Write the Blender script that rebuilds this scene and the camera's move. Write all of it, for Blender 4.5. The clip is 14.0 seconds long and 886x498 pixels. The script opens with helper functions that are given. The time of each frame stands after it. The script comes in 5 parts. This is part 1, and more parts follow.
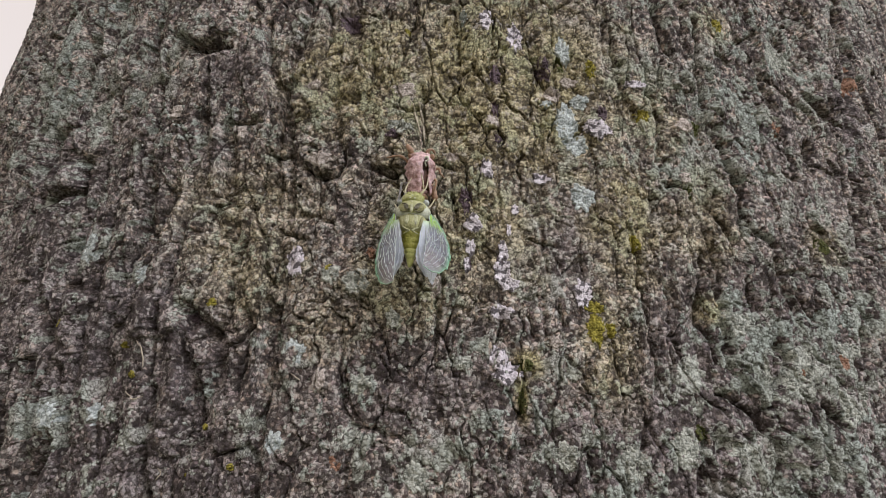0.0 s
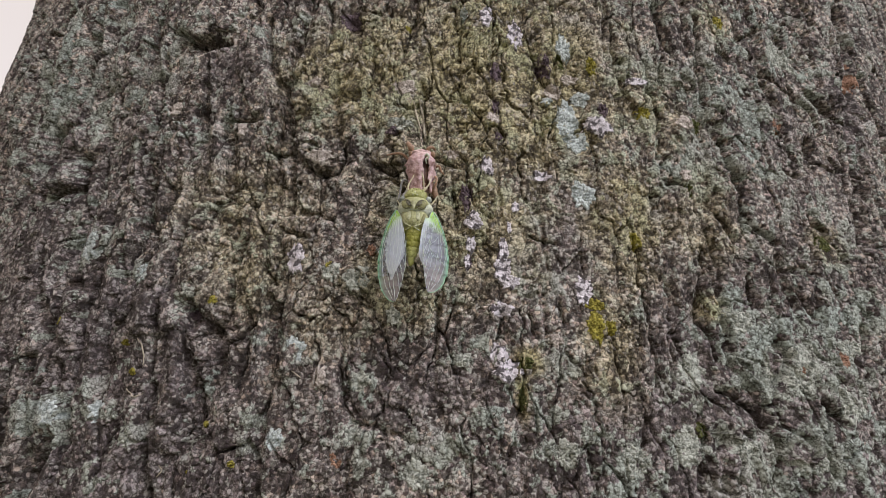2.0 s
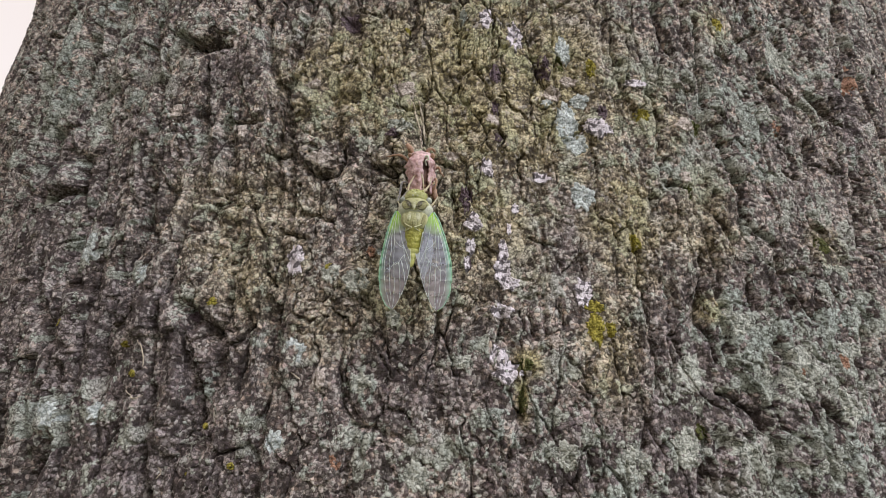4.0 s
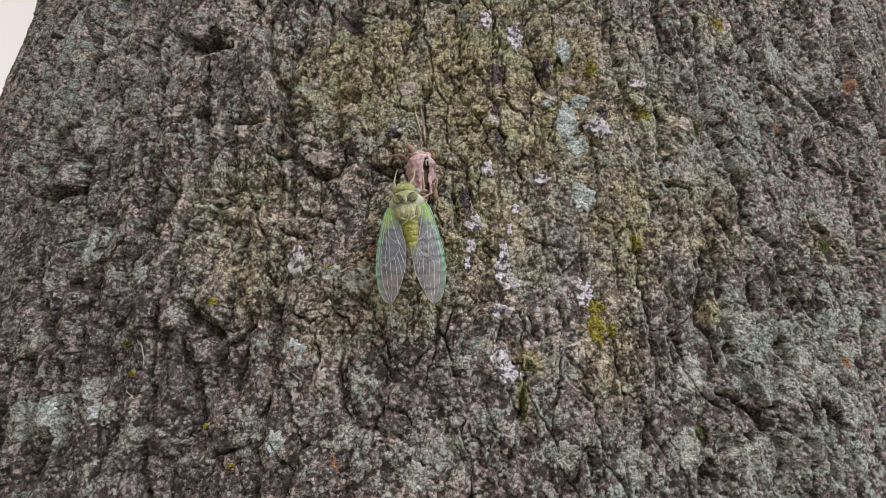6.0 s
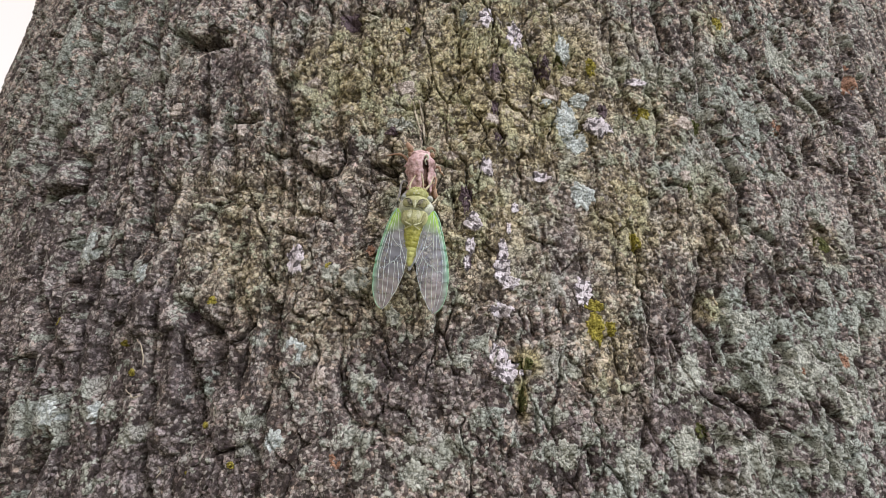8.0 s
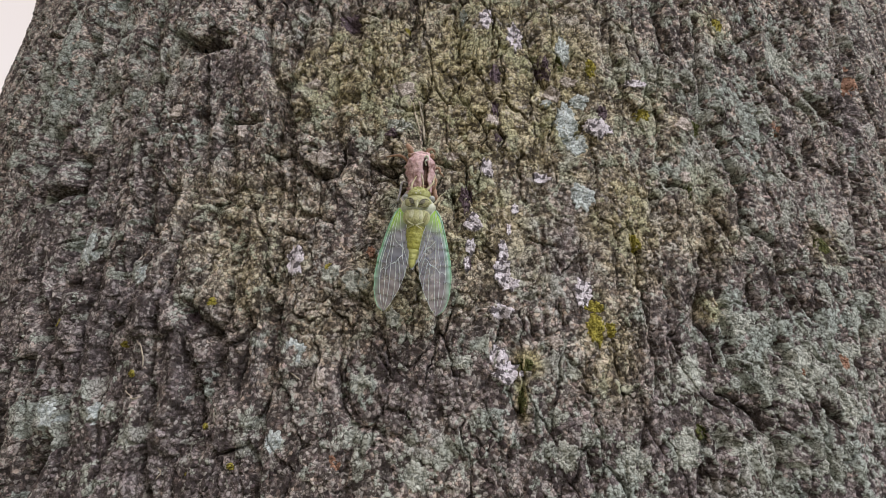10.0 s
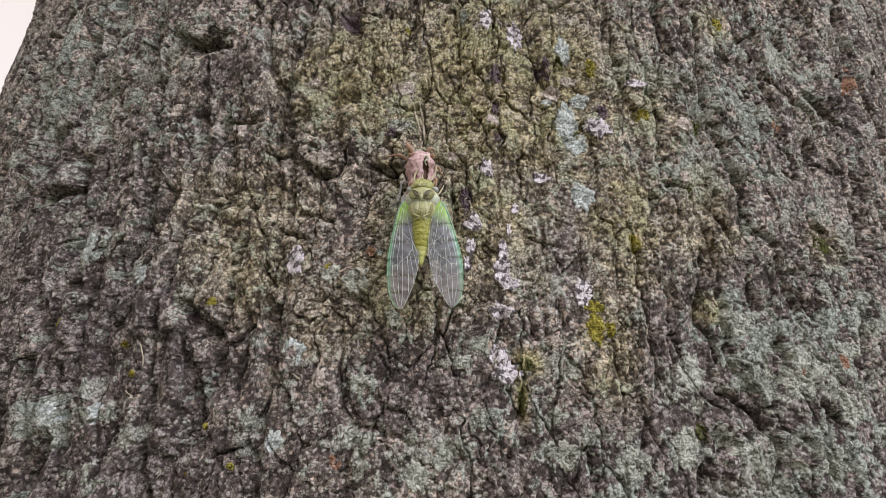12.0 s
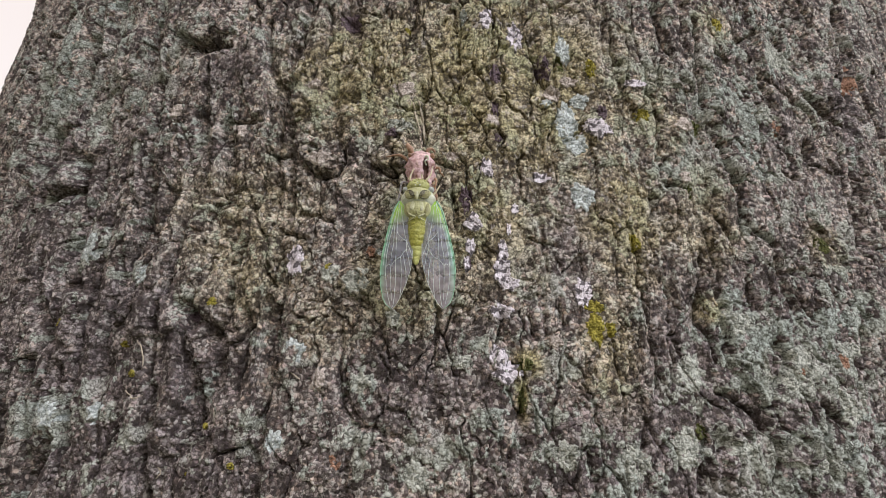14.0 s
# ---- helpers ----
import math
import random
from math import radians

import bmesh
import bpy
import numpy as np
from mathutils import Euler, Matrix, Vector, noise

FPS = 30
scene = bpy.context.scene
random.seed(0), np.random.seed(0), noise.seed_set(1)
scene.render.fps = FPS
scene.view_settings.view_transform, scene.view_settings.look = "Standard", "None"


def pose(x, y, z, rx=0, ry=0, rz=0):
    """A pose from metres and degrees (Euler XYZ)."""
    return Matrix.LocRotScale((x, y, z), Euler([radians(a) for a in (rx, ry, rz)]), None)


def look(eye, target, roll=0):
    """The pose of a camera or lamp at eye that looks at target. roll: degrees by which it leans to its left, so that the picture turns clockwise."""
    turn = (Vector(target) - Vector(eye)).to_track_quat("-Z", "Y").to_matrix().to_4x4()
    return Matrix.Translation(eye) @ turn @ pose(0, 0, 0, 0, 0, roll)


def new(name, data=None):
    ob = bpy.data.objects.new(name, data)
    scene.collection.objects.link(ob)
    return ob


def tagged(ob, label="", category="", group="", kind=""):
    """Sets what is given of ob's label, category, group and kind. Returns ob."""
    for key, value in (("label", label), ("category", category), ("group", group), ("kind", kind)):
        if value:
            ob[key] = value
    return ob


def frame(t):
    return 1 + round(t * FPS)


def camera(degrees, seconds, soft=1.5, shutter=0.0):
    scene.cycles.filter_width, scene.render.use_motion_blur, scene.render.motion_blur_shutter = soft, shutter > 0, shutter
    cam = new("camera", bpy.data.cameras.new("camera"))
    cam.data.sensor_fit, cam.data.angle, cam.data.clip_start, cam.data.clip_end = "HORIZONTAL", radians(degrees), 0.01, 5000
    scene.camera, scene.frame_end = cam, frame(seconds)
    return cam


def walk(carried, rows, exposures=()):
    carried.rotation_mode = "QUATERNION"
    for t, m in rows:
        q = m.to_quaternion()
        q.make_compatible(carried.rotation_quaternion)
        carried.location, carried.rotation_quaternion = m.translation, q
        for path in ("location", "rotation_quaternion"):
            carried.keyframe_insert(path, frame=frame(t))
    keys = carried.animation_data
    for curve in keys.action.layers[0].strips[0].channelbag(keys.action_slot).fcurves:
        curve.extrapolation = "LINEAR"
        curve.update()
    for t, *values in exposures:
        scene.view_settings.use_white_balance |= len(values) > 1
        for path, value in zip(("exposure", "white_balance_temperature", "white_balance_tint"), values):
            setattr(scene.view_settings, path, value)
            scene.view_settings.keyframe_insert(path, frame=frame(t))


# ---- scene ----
CLIP = 14.0
EYE = (-0.0188, -0.8291, 1.15)
# Small nudges of the tripod between exposures: seconds, turn to the left, tilt up (degrees)
NUDGES = ((0.0, 0.0, 0.153), (0.5, 0.153, 0.2), (1.0, 0.04, 0.1), (1.5, 0.07, 0.1), (2.0, 0.04, -0.077), (2.5, 0.0, 0.0),
          (3.0, 0.0, 0.0), (4.2, 0.02, 0.1), (5.5, 0.05, 0.2), (6.0, 0.05, 0.1), (6.5, 0.02, 0.0), (7.0, 0.0, 0.0),
          (8.2, 0.0, 0.0), (10.3, 0.0, 0.12), (11.0, 0.025, 0.15), (11.5, 0.0, 0.12), (12.0, 0.0, 0.077), (14.0, 0.0, 0.077))
# The clip's exposure wavers a little: seconds, stops
LIGHTER = ((0.0, 0.34), (2.5, 0.34), (3.0, 0.64), (5.5, 0.3), (6.5, 0.4), (7.5, 0.48), (8.0, 0.68), (10.5, 0.36), (11.0, 0.36), (12.0, 0.53), (12.5, 0.68), (14.0, 0.56))
cam = camera(70, CLIP, soft=0.65)
walk(cam, [(t, pose(*EYE, 98.0 + tilt, 0, turn)) for t, turn, tilt in NUDGES], exposures=[(t, e + 0.06, 5600, 14) for t, e in LIGHTER])

# ---- daylight: a bright overcast sky, with the sun's glow behind thin cloud ----
world = bpy.data.worlds.new("overcast_sky")
scene.world = world
world.use_nodes = True
wn, wl = world.node_tree.nodes, world.node_tree.links
sky = wn.new("ShaderNodeTexSky")
sky.sky_type, sky.sun_disc = "NISHITA", False
sky.sun_elevation, sky.sun_rotation = radians(48), radians(128)
sky.dust_density, sky.air_density = 3.0, 1.0
cloud = wn.new("ShaderNodeHueSaturation")
cloud.inputs["Saturation"].default_value = 0.27
wl.new(sky.outputs["Color"], cloud.inputs["Color"])
veil = wn.new("ShaderNodeMix")
veil.data_type = "RGBA"
veil.inputs[0].default_value = 0.6
veil.inputs[7].default_value = (9.4, 7.5, 5.5, 1)
wl.new(cloud.outputs["Color"], veil.inputs[6])
wl.new(veil.outputs[2], wn["Background"].inputs["Color"])
wn["Background"].inputs["Strength"].default_value = 0.1
sun = new("sun", bpy.data.lights.new("sun", "SUN"))
sun.data.energy, sun.data.angle, sun.data.color = 1.5, radians(40), (1.0, 0.97, 0.93)
sun.matrix_world = look((1.8, -1.9, 3.7), (0, -0.5, 1.2))

# ---- materials ----


def material(name):
    m = bpy.data.materials.new(name)
    m.use_nodes = True
    return m, m.node_tree.nodes, m.node_tree.links, m.node_tree.nodes["Principled BSDF"]


def noise_node(nodes, links, coord, scale, detail=4.0, rough=0.6):
    n = nodes.new("ShaderNodeTexNoise")
    n.inputs["Scale"].default_value, n.inputs["Detail"].default_value, n.inputs["Roughness"].default_value = scale, detail, rough
    links.new(coord, n.inputs["Vector"])
    return n.outputs["Fac"]


def cells_node(nodes, links, coord, scale, feature="F1"):
    n = nodes.new("ShaderNodeTexVoronoi")
    n.feature = feature
    n.inputs["Scale"].default_value = scale
    links.new(coord, n.inputs["Vector"])
    return n


def ramp(nodes, links, fac, *stops):
    n = nodes.new("ShaderNodeValToRGB")
    n.color_ramp.elements.remove(n.color_ramp.elements[1])
    for i, (at, colour) in enumerate(stops):
        e = n.color_ramp.elements[0] if i == 0 else n.color_ramp.elements.new(at)
        e.position = at
        e.color = (*colour, 1) if isinstance(colour, tuple) else (colour, colour, colour, 1)
    links.new(fac, n.inputs["Fac"])
    return n.outputs["Color"]


def sums(nodes, links, op, a, b):
    n = nodes.new("ShaderNodeMath")
    n.operation = op
    for i, v in enumerate((a, b)):
        if isinstance(v, (int, float)):
            n.inputs[i].default_value = v
        else:
            links.new(v, n.inputs[i])
    return n.outputs[0]


def blend(nodes, links, fac, a, b, mode="MIX"):
    n = nodes.new("ShaderNodeMix")
    n.data_type, n.blend_type, n.clamp_factor = "RGBA", mode, True
    for socket, v in ((n.inputs["Factor"], fac), (n.inputs["A"], a), (n.inputs["B"], b)):
        socket = {"Factor": n.inputs[0], "A": n.inputs[6], "B": n.inputs[7]}[socket.name]
        if isinstance(v, (int, float)):
            socket.default_value = v
        elif isinstance(v, tuple):
            socket.default_value = (*v, 1)
        else:
            links.new(v, socket)
    return n.outputs[2]


def relief(nodes, links, bsdf, height, strength, distance):
    n = nodes.new("ShaderNodeBump")
    n.inputs["Strength"].default_value, n.inputs["Distance"].default_value = strength, distance
    links.new(height, n.inputs["Height"])
    links.new(n.outputs["Normal"], bsdf.inputs["Normal"])


def layer(nodes, name):
    n = nodes.new("ShaderNodeAttribute")
    n.attribute_name = name
    return n.outputs["Fac"]


def bark_material():
    """Granular bark: crumbs and finer grains, each domed, with olive algae, bare patches and crusts of lichen."""
    m, n, l, b = material("oak_bark")
    co = n.new("ShaderNodeTexCoord").outputs["Object"]
    shake = n.new("ShaderNodeTexNoise")
    shake.inputs["Scale"].default_value = 600
    shake.inputs["Detail"].default_value = 2
    l.new(co, shake.inputs["Vector"])
    bent = n.new("ShaderNodeVectorMath")
    bent.operation = "MULTIPLY_ADD"
    l.new(shake.outputs["Color"], bent.inputs[0])
    bent.inputs[1].default_value = (0.0017, 0.0017, 0.0017)
    l.new(co, bent.inputs[2])
    bent = bent.outputs[0]
    crumbs, crumb_edge = cells_node(n, l, bent, 550), cells_node(n, l, bent, 550, "DISTANCE_TO_EDGE")
    grains, grain_edge = cells_node(n, l, bent, 1200), cells_node(n, l, bent, 1200, "DISTANCE_TO_EDGE")
    one, two = n.new("ShaderNodeSeparateColor"), n.new("ShaderNodeSeparateColor")
    l.new(crumbs.outputs["Color"], one.inputs[0])
    l.new(grains.outputs["Color"], two.inputs[0])
    dome = ramp(n, l, crumb_edge.outputs["Distance"], (0.0, 0.0), (0.09, 0.6), (0.30, 1.0))
    small = ramp(n, l, grain_edge.outputs["Distance"], (0.0, 0.0), (0.12, 0.7), (0.35, 1.0))
    fine = noise_node(n, l, co, 2100, 2, 0.6)
    grit = noise_node(n, l, co, 480, 4, 0.65)
    lump = noise_node(n, l, bent, 290, 1, 0.5)
    mid = noise_node(n, l, co, 120, 5, 0.65)
    large = noise_node(n, l, co, 24, 3, 0.6)

    def weighted(*terms):
        out = sums(n, l, "MULTIPLY", *terms[0])
        for t in terms[1:]:
            out = sums(n, l, "ADD", out, sums(n, l, "MULTIPLY", *t))
        return out

    tone = weighted((mid, 0.24), (grit, 0.18), (lump, 0.22), (one.outputs[0], 0.17), (two.outputs[0], 0.06), (layer(n, "flake"), 0.13))
    base = ramp(n, l, tone, (0.395, (0.032, 0.025, 0.025)), (0.46, (0.110, 0.092, 0.090)), (0.53, (0.23, 0.20, 0.188)), (0.60, (0.53, 0.49, 0.452)))
    hue = ramp(n, l, one.outputs[1], (0.0, (1.20, 0.98, 0.74)), (0.35, (1.0, 0.95, 0.86)), (0.7, (0.92, 1.0, 0.86)), (1.0, (1.18, 0.94, 0.90)))
    base = blend(n, l, 0.7, base, blend(n, l, 1.0, base, hue, "MULTIPLY"))
    # bare reddish-brown patches; the wide left and lower ones also carry dimmer light as colour
    red = sums(n, l, "MULTIPLY", layer(n, "red"), ramp(n, l, mid, (0.35, 0.3), (0.6, 0.95)))
    base = blend(n, l, red, base, ramp(n, l, tone, (0.385, (0.030, 0.022, 0.022)), (0.50, (0.088, 0.070, 0.072)), (0.61, (0.28, 0.237, 0.237))))
    # olive algae film
    alga = sums(n, l, "MULTIPLY", layer(n, "moss"), ramp(n, l, noise_node(n, l, co, 45, 5, 0.7), (0.36, 0.3), (0.55, 1.0)))
    base = blend(n, l, alga, base, ramp(n, l, tone, (0.39, (0.055, 0.043, 0.013)), (0.465, (0.22, 0.182, 0.08)), (0.60, (0.60, 0.53, 0.30))))
    # single pale crumbs
    base = blend(n, l, ramp(n, l, one.outputs[2], (0.90, 0.0), (0.92, 0.5)), base, (0.50, 0.46, 0.41))
    # crust of pale lichen, ending along the crumbs' edges
    grown = weighted((layer(n, "lichen"), 1.0), (one.outputs[2], 0.16), (two.outputs[1], 0.10), (grit, 0.24))
    cover = ramp(n, l, grown, (0.655, 0.0), (0.695, 0.94))
    tint = ramp(n, l, large, (0.35, (0.385, 0.425, 0.37)), (0.52, (0.41, 0.425, 0.355)), (0.68, (0.48, 0.455, 0.415)))
    tint = blend(n, l, layer(n, "moss"), tint, blend(n, l, 1.0, tint, (1.16, 1.04, 0.68), "MULTIPLY"))
    tint = blend(n, l, ramp(n, l, weighted((one.outputs[0], 0.25), (two.outputs[0], 0.2), (lump, 0.3), (grit, 0.25)), (0.38, 0.85), (0.545, 0.0)), tint, blend(n, l, 1.0, tint, (0.44, 0.43, 0.40), "MULTIPLY"))
    base = blend(n, l, cover, base, tint)
    # shade in the gaps between crumbs and in low grit, painted into the colour
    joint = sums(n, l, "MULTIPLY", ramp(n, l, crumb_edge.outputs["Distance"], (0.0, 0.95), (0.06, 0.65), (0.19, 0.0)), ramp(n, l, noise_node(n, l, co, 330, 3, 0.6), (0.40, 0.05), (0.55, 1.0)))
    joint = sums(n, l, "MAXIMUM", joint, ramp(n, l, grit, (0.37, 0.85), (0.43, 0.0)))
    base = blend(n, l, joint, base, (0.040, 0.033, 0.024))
    l.new(base, b.inputs["Base Color"])
    b.inputs["Roughness"].default_value = 0.9
    b.inputs["Specular IOR Level"].default_value = 0.22
    h = sums(n, l, "MULTIPLY", dome, sums(n, l, "ADD", sums(n, l, "MULTIPLY", one.outputs[1], 0.7), 0.35))
    h = weighted((h, 0.9), (grit, 0.7), (sums(n, l, "MULTIPLY", small, sums(n, l, "ADD", two.outputs[1], 0.3)), 0.30), (fine, 0.08), (cover, 0.25))
    relief(n, l, b, h, 0.5, 0.0009)
    return m


def crust_material(name, dark, light, size=500, specks=0.0, joint=0.45):
    """Powdery lichen or moss, in small scales with gaps between them; about size scales to the metre."""
    m, n, l, b = material(name)
    co = n.new("ShaderNodeTexCoord").outputs["Object"]
    shake = n.new("ShaderNodeTexNoise")
    shake.inputs["Scale"].default_value = 420
    l.new(co, shake.inputs["Vector"])
    bent = n.new("ShaderNodeVectorMath")
    bent.operation = "MULTIPLY_ADD"
    l.new(shake.outputs["Color"], bent.inputs[0])
    bent.inputs[1].default_value = (0.001, 0.001, 0.001)
    l.new(co, bent.inputs[2])
    grain = noise_node(n, l, co, size * 2.0, 3, 0.65)
    scales, gap = cells_node(n, l, bent.outputs[0], size * 0.6), cells_node(n, l, bent.outputs[0], size * 0.6, "DISTANCE_TO_EDGE")
    bits, nick = cells_node(n, l, bent.outputs[0], size * 1.4), cells_node(n, l, bent.outputs[0], size * 1.4, "DISTANCE_TO_EDGE")
    rift = ramp(n, l, gap.outputs["Distance"], (0.0, 1.0), (0.10, 0.0))
    dome = ramp(n, l, gap.outputs["Distance"], (0.0, 0.0), (0.10, 0.6), (0.30, 1.0))
    small = ramp(n, l, nick.outputs["Distance"], (0.0, 0.0), (0.14, 0.7), (0.35, 1.0))
    each, every = n.new("ShaderNodeSeparateColor"), n.new("ShaderNodeSeparateColor")
    l.new(scales.outputs["Color"], each.inputs[0])
    l.new(bits.outputs["Color"], every.inputs[0])
    tone = sums(n, l, "ADD", sums(n, l, "MULTIPLY", grain, 0.4), sums(n, l, "MULTIPLY", each.outputs[0], 0.3))
    tone = sums(n, l, "ADD", tone, sums(n, l, "MULTIPLY", every.outputs[0], 0.3))
    c = ramp(n, l, tone, (0.3, dark), (0.62, light))
    c = blend(n, l, sums(n, l, "MULTIPLY", rift, joint), c, tuple(v * 0.3 for v in dark))
    if specks:
        c = blend(n, l, ramp(n, l, noise_node(n, l, co, 330, 3, 0.6), (0.45, specks), (0.49, 0.0)), c, (0.06, 0.05, 0.05))
    l.new(c, b.inputs["Base Color"])
    b.inputs["Roughness"].default_value = 0.95
    b.inputs["Specular IOR Level"].default_value = 0.15
    h = sums(n, l, "MULTIPLY", dome, sums(n, l, "ADD", sums(n, l, "MULTIPLY", each.outputs[1], 0.6), 0.4))
    h = sums(n, l, "ADD", sums(n, l, "ADD", h, sums(n, l, "MULTIPLY", small, 0.35)), sums(n, l, "MULTIPLY", grain, 0.2))
    relief(n, l, b, h, 0.6, 0.0009)
    return m


def skin_material(name, dark, light, rough=0.45, size=900, glow=0.25, spec=0.4):
    """Soft insect cuticle, mottled at two scales, with some light passing into it."""
    m, n, l, b = material(name)
    co = n.new("ShaderNodeTexCoord").outputs["Object"]
    grain = noise_node(n, l, co, size, 4, 0.6)
    blot = noise_node(n, l, co, size * 0.22, 3, 0.6)
    c = ramp(n, l, sums(n, l, "ADD", sums(n, l, "MULTIPLY", grain, 0.5), sums(n, l, "MULTIPLY", blot, 0.5)), (0.36, dark), (0.62, light))
    l.new(c, b.inputs["Base Color"])
    b.inputs["Roughness"].default_value = rough
    b.inputs["Specular IOR Level"].default_value = spec
    b.inputs["Subsurface Weight"].default_value = glow
    b.inputs["Subsurface Radius"].default_value = (0.002, 0.002, 0.001)
    b.inputs["Subsurface Scale"].default_value = 0.5
    relief(n, l, b, grain, 0.8, 0.0007)
    return m


def membrane_material(name, clear, milky, cover, tip):
    """Wing membrane: part of the light goes straight through. Green at its root and along its leading edge, by the attributes
    along and across; tip: the colour of its outer third."""
    m, n, l, b = material(name)
    co = n.new("ShaderNodeTexCoord").outputs["Object"]
    haze = noise_node(n, l, co, 170, 4, 0.6)
    along, across = layer(n, "along"), layer(n, "across")
    root = ramp(n, l, sums(n, l, "SUBTRACT", along, sums(n, l, "MULTIPLY", across, 0.07)), (0.06, 1.0), (0.13, 0.7), (0.26, 0.0))
    edge = ramp(n, l, across, (0.55, 0.0), (0.80, 0.55), (1.0, 1.0))
    edge = sums(n, l, "MULTIPLY", edge, ramp(n, l, along, (0.55, 1.0), (0.95, 0.25)))
    c = blend(n, l, haze, clear, milky)
    c = blend(n, l, ramp(n, l, along, (0.58, 0.0), (0.75, 1.0)), c, tip)
    c = blend(n, l, edge, c, (0.22, 0.50, 0.30))
    c = blend(n, l, root, c, (0.32, 0.53, 0.05))
    l.new(c, b.inputs["Base Color"])
    b.inputs["Roughness"].default_value = 0.32
    b.inputs["Specular IOR Level"].default_value = 0.45
    gone = n.new("ShaderNodeBsdfTransparent")
    mix = n.new("ShaderNodeMixShader")
    amount = sums(n, l, "ADD", cover - 0.09, sums(n, l, "MULTIPLY", haze, 0.18))
    amount = sums(n, l, "ADD", amount, sums(n, l, "ADD", sums(n, l, "MULTIPLY", root, 0.45), sums(n, l, "MULTIPLY", edge, 0.35)))
    l.new(sums(n, l, "MULTIPLY", amount, layer(n, "whole")), mix.inputs["Fac"])
    l.new(gone.outputs[0], mix.inputs[1])
    l.new(b.outputs[0], mix.inputs[2])
    l.new(mix.outputs[0], n["Material Output"].inputs["Surface"])
    relief(n, l, b, haze, 0.4, 0.0006)
    return m


def grass_material():
    m, n, l, b = material("lawn")
    co = n.new("ShaderNodeTexCoord").outputs["Object"]
    c = ramp(n, l, noise_node(n, l, co, 60, 5, 0.7), (0.3, (0.03, 0.045, 0.012)), (0.55, (0.07, 0.1, 0.03)), (0.75, (0.14, 0.13, 0.06)))
    c = blend(n, l, noise_node(n, l, co, 0.6, 3), c, (0.10, 0.09, 0.05))
    l.new(c, b.inputs["Base Color"])
    b.inputs["Roughness"].default_value = 0.95
    return m


BARK = bark_material()
GRASS = grass_material()
LICHEN_WHITE = crust_material("white_lichen", (0.50, 0.45, 0.465), (0.74, 0.685, 0.70), 800, 0.9, 0.15)
LICHEN_GREEN = crust_material("pale_green_lichen", (0.15, 0.155, 0.125), (0.52, 0.525, 0.445), 800)
LICHEN_BLUE = crust_material("bluish_lichen", (0.24, 0.265, 0.245), (0.58, 0.615, 0.58), 800)
LICHEN_TAN = crust_material("tan_lichen", (0.30, 0.25, 0.21), (0.62, 0.55, 0.48), 900)
MOSS_YELLOW = crust_material("yellow_moss", (0.12, 0.10, 0.015), (0.38, 0.33, 0.06), 1100)
MOSS_DARK = crust_material("dark_moss", (0.03, 0.034, 0.010), (0.12, 0.125, 0.04), 1100)
RUST = crust_material("rusty_crust", (0.14, 0.065, 0.035), (0.40, 0.24, 0.16), 1000)
TAR = crust_material("dark_stain", (0.045, 0.032, 0.036), (0.15, 0.11, 0.12), 900)
FIBRE = skin_material("dry_fibre", (0.3, 0.25, 0.18), (0.55, 0.48, 0.36), 0.8, 600, 0.0)
SHELL = skin_material("shed_shell", (0.20, 0.095, 0.075), (0.66, 0.47, 0.45), 0.3, 620, 0.12)
SHELL_LEG = skin_material("shell_leg", (0.17, 0.09, 0.045), (0.38, 0.24, 0.15), 0.35, 700, 0.2)
SHELL_INSIDE = skin_material("shell_inside", (0.05, 0.022, 0.014), (0.13, 0.06, 0.035), 0.5, 700, 0.1)
SHELL_GREY = skin_material("shell_grey", (0.20, 0.19, 0.19), (0.45, 0.43, 0.42), 0.4, 700, 0.2)
HEAD_GREEN = skin_material("head_green", (0.24, 0.25, 0.065), (0.45, 0.45, 0.18), 0.5, 1200)
THORAX = skin_material("thorax_olive", (0.29, 0.29, 0.12), (0.49, 0.48, 0.25), 0.4, 900)
CREAM = skin_material("cream_cuticle", (0.35, 0.35, 0.19), (0.55, 0.545, 0.35), 0.4, 800)
COLLAR = skin_material("collar_white", (0.40, 0.42, 0.29), (0.60, 0.61, 0.48), 0.4, 700)
BAND = skin_material("shield_band", (0.17, 0.165, 0.06), (0.30, 0.285, 0.13), 0.4, 900)
MARK = skin_material("dark_mark", (0.08, 0.075, 0.045), (0.19, 0.175, 0.11), 0.45, 900)
ABDOMEN = skin_material("abdomen_green", (0.17, 0.17, 0.018), (0.33, 0.32, 0.05), 0.35, 800)
ABDOMEN_TIP = skin_material("abdomen_yellow", (0.40, 0.41, 0.10), (0.60, 0.60, 0.22), 0.35, 800)
LEG_PALE = skin_material("pale_leg", (0.34, 0.30, 0.18), (0.52, 0.47, 0.31), 0.35, 700)
EYE_GREY = skin_material("grey_eye", (0.22, 0.24, 0.22), (0.40, 0.42, 0.38), 0.2, 700)
VEIN = skin_material("wing_vein", (0.42, 0.48, 0.44), (0.55, 0.60, 0.56), 0.35, 600, 0.3)
MARGIN = skin_material("green_wing_margin", (0.17, 0.34, 0.20), (0.28, 0.46, 0.30), 0.35, 600, 0.3)
FOREWING = membrane_material("forewing_membrane", (0.16, 0.165, 0.19), (0.31, 0.315, 0.36), 0.54, (0.29, 0.255, 0.26))
HINDWING = membrane_material("hindwing_membrane", (0.70, 0.76, 0.88), (0.88, 0.92, 1.0), 0.55, (0.80, 0.83, 0.90))

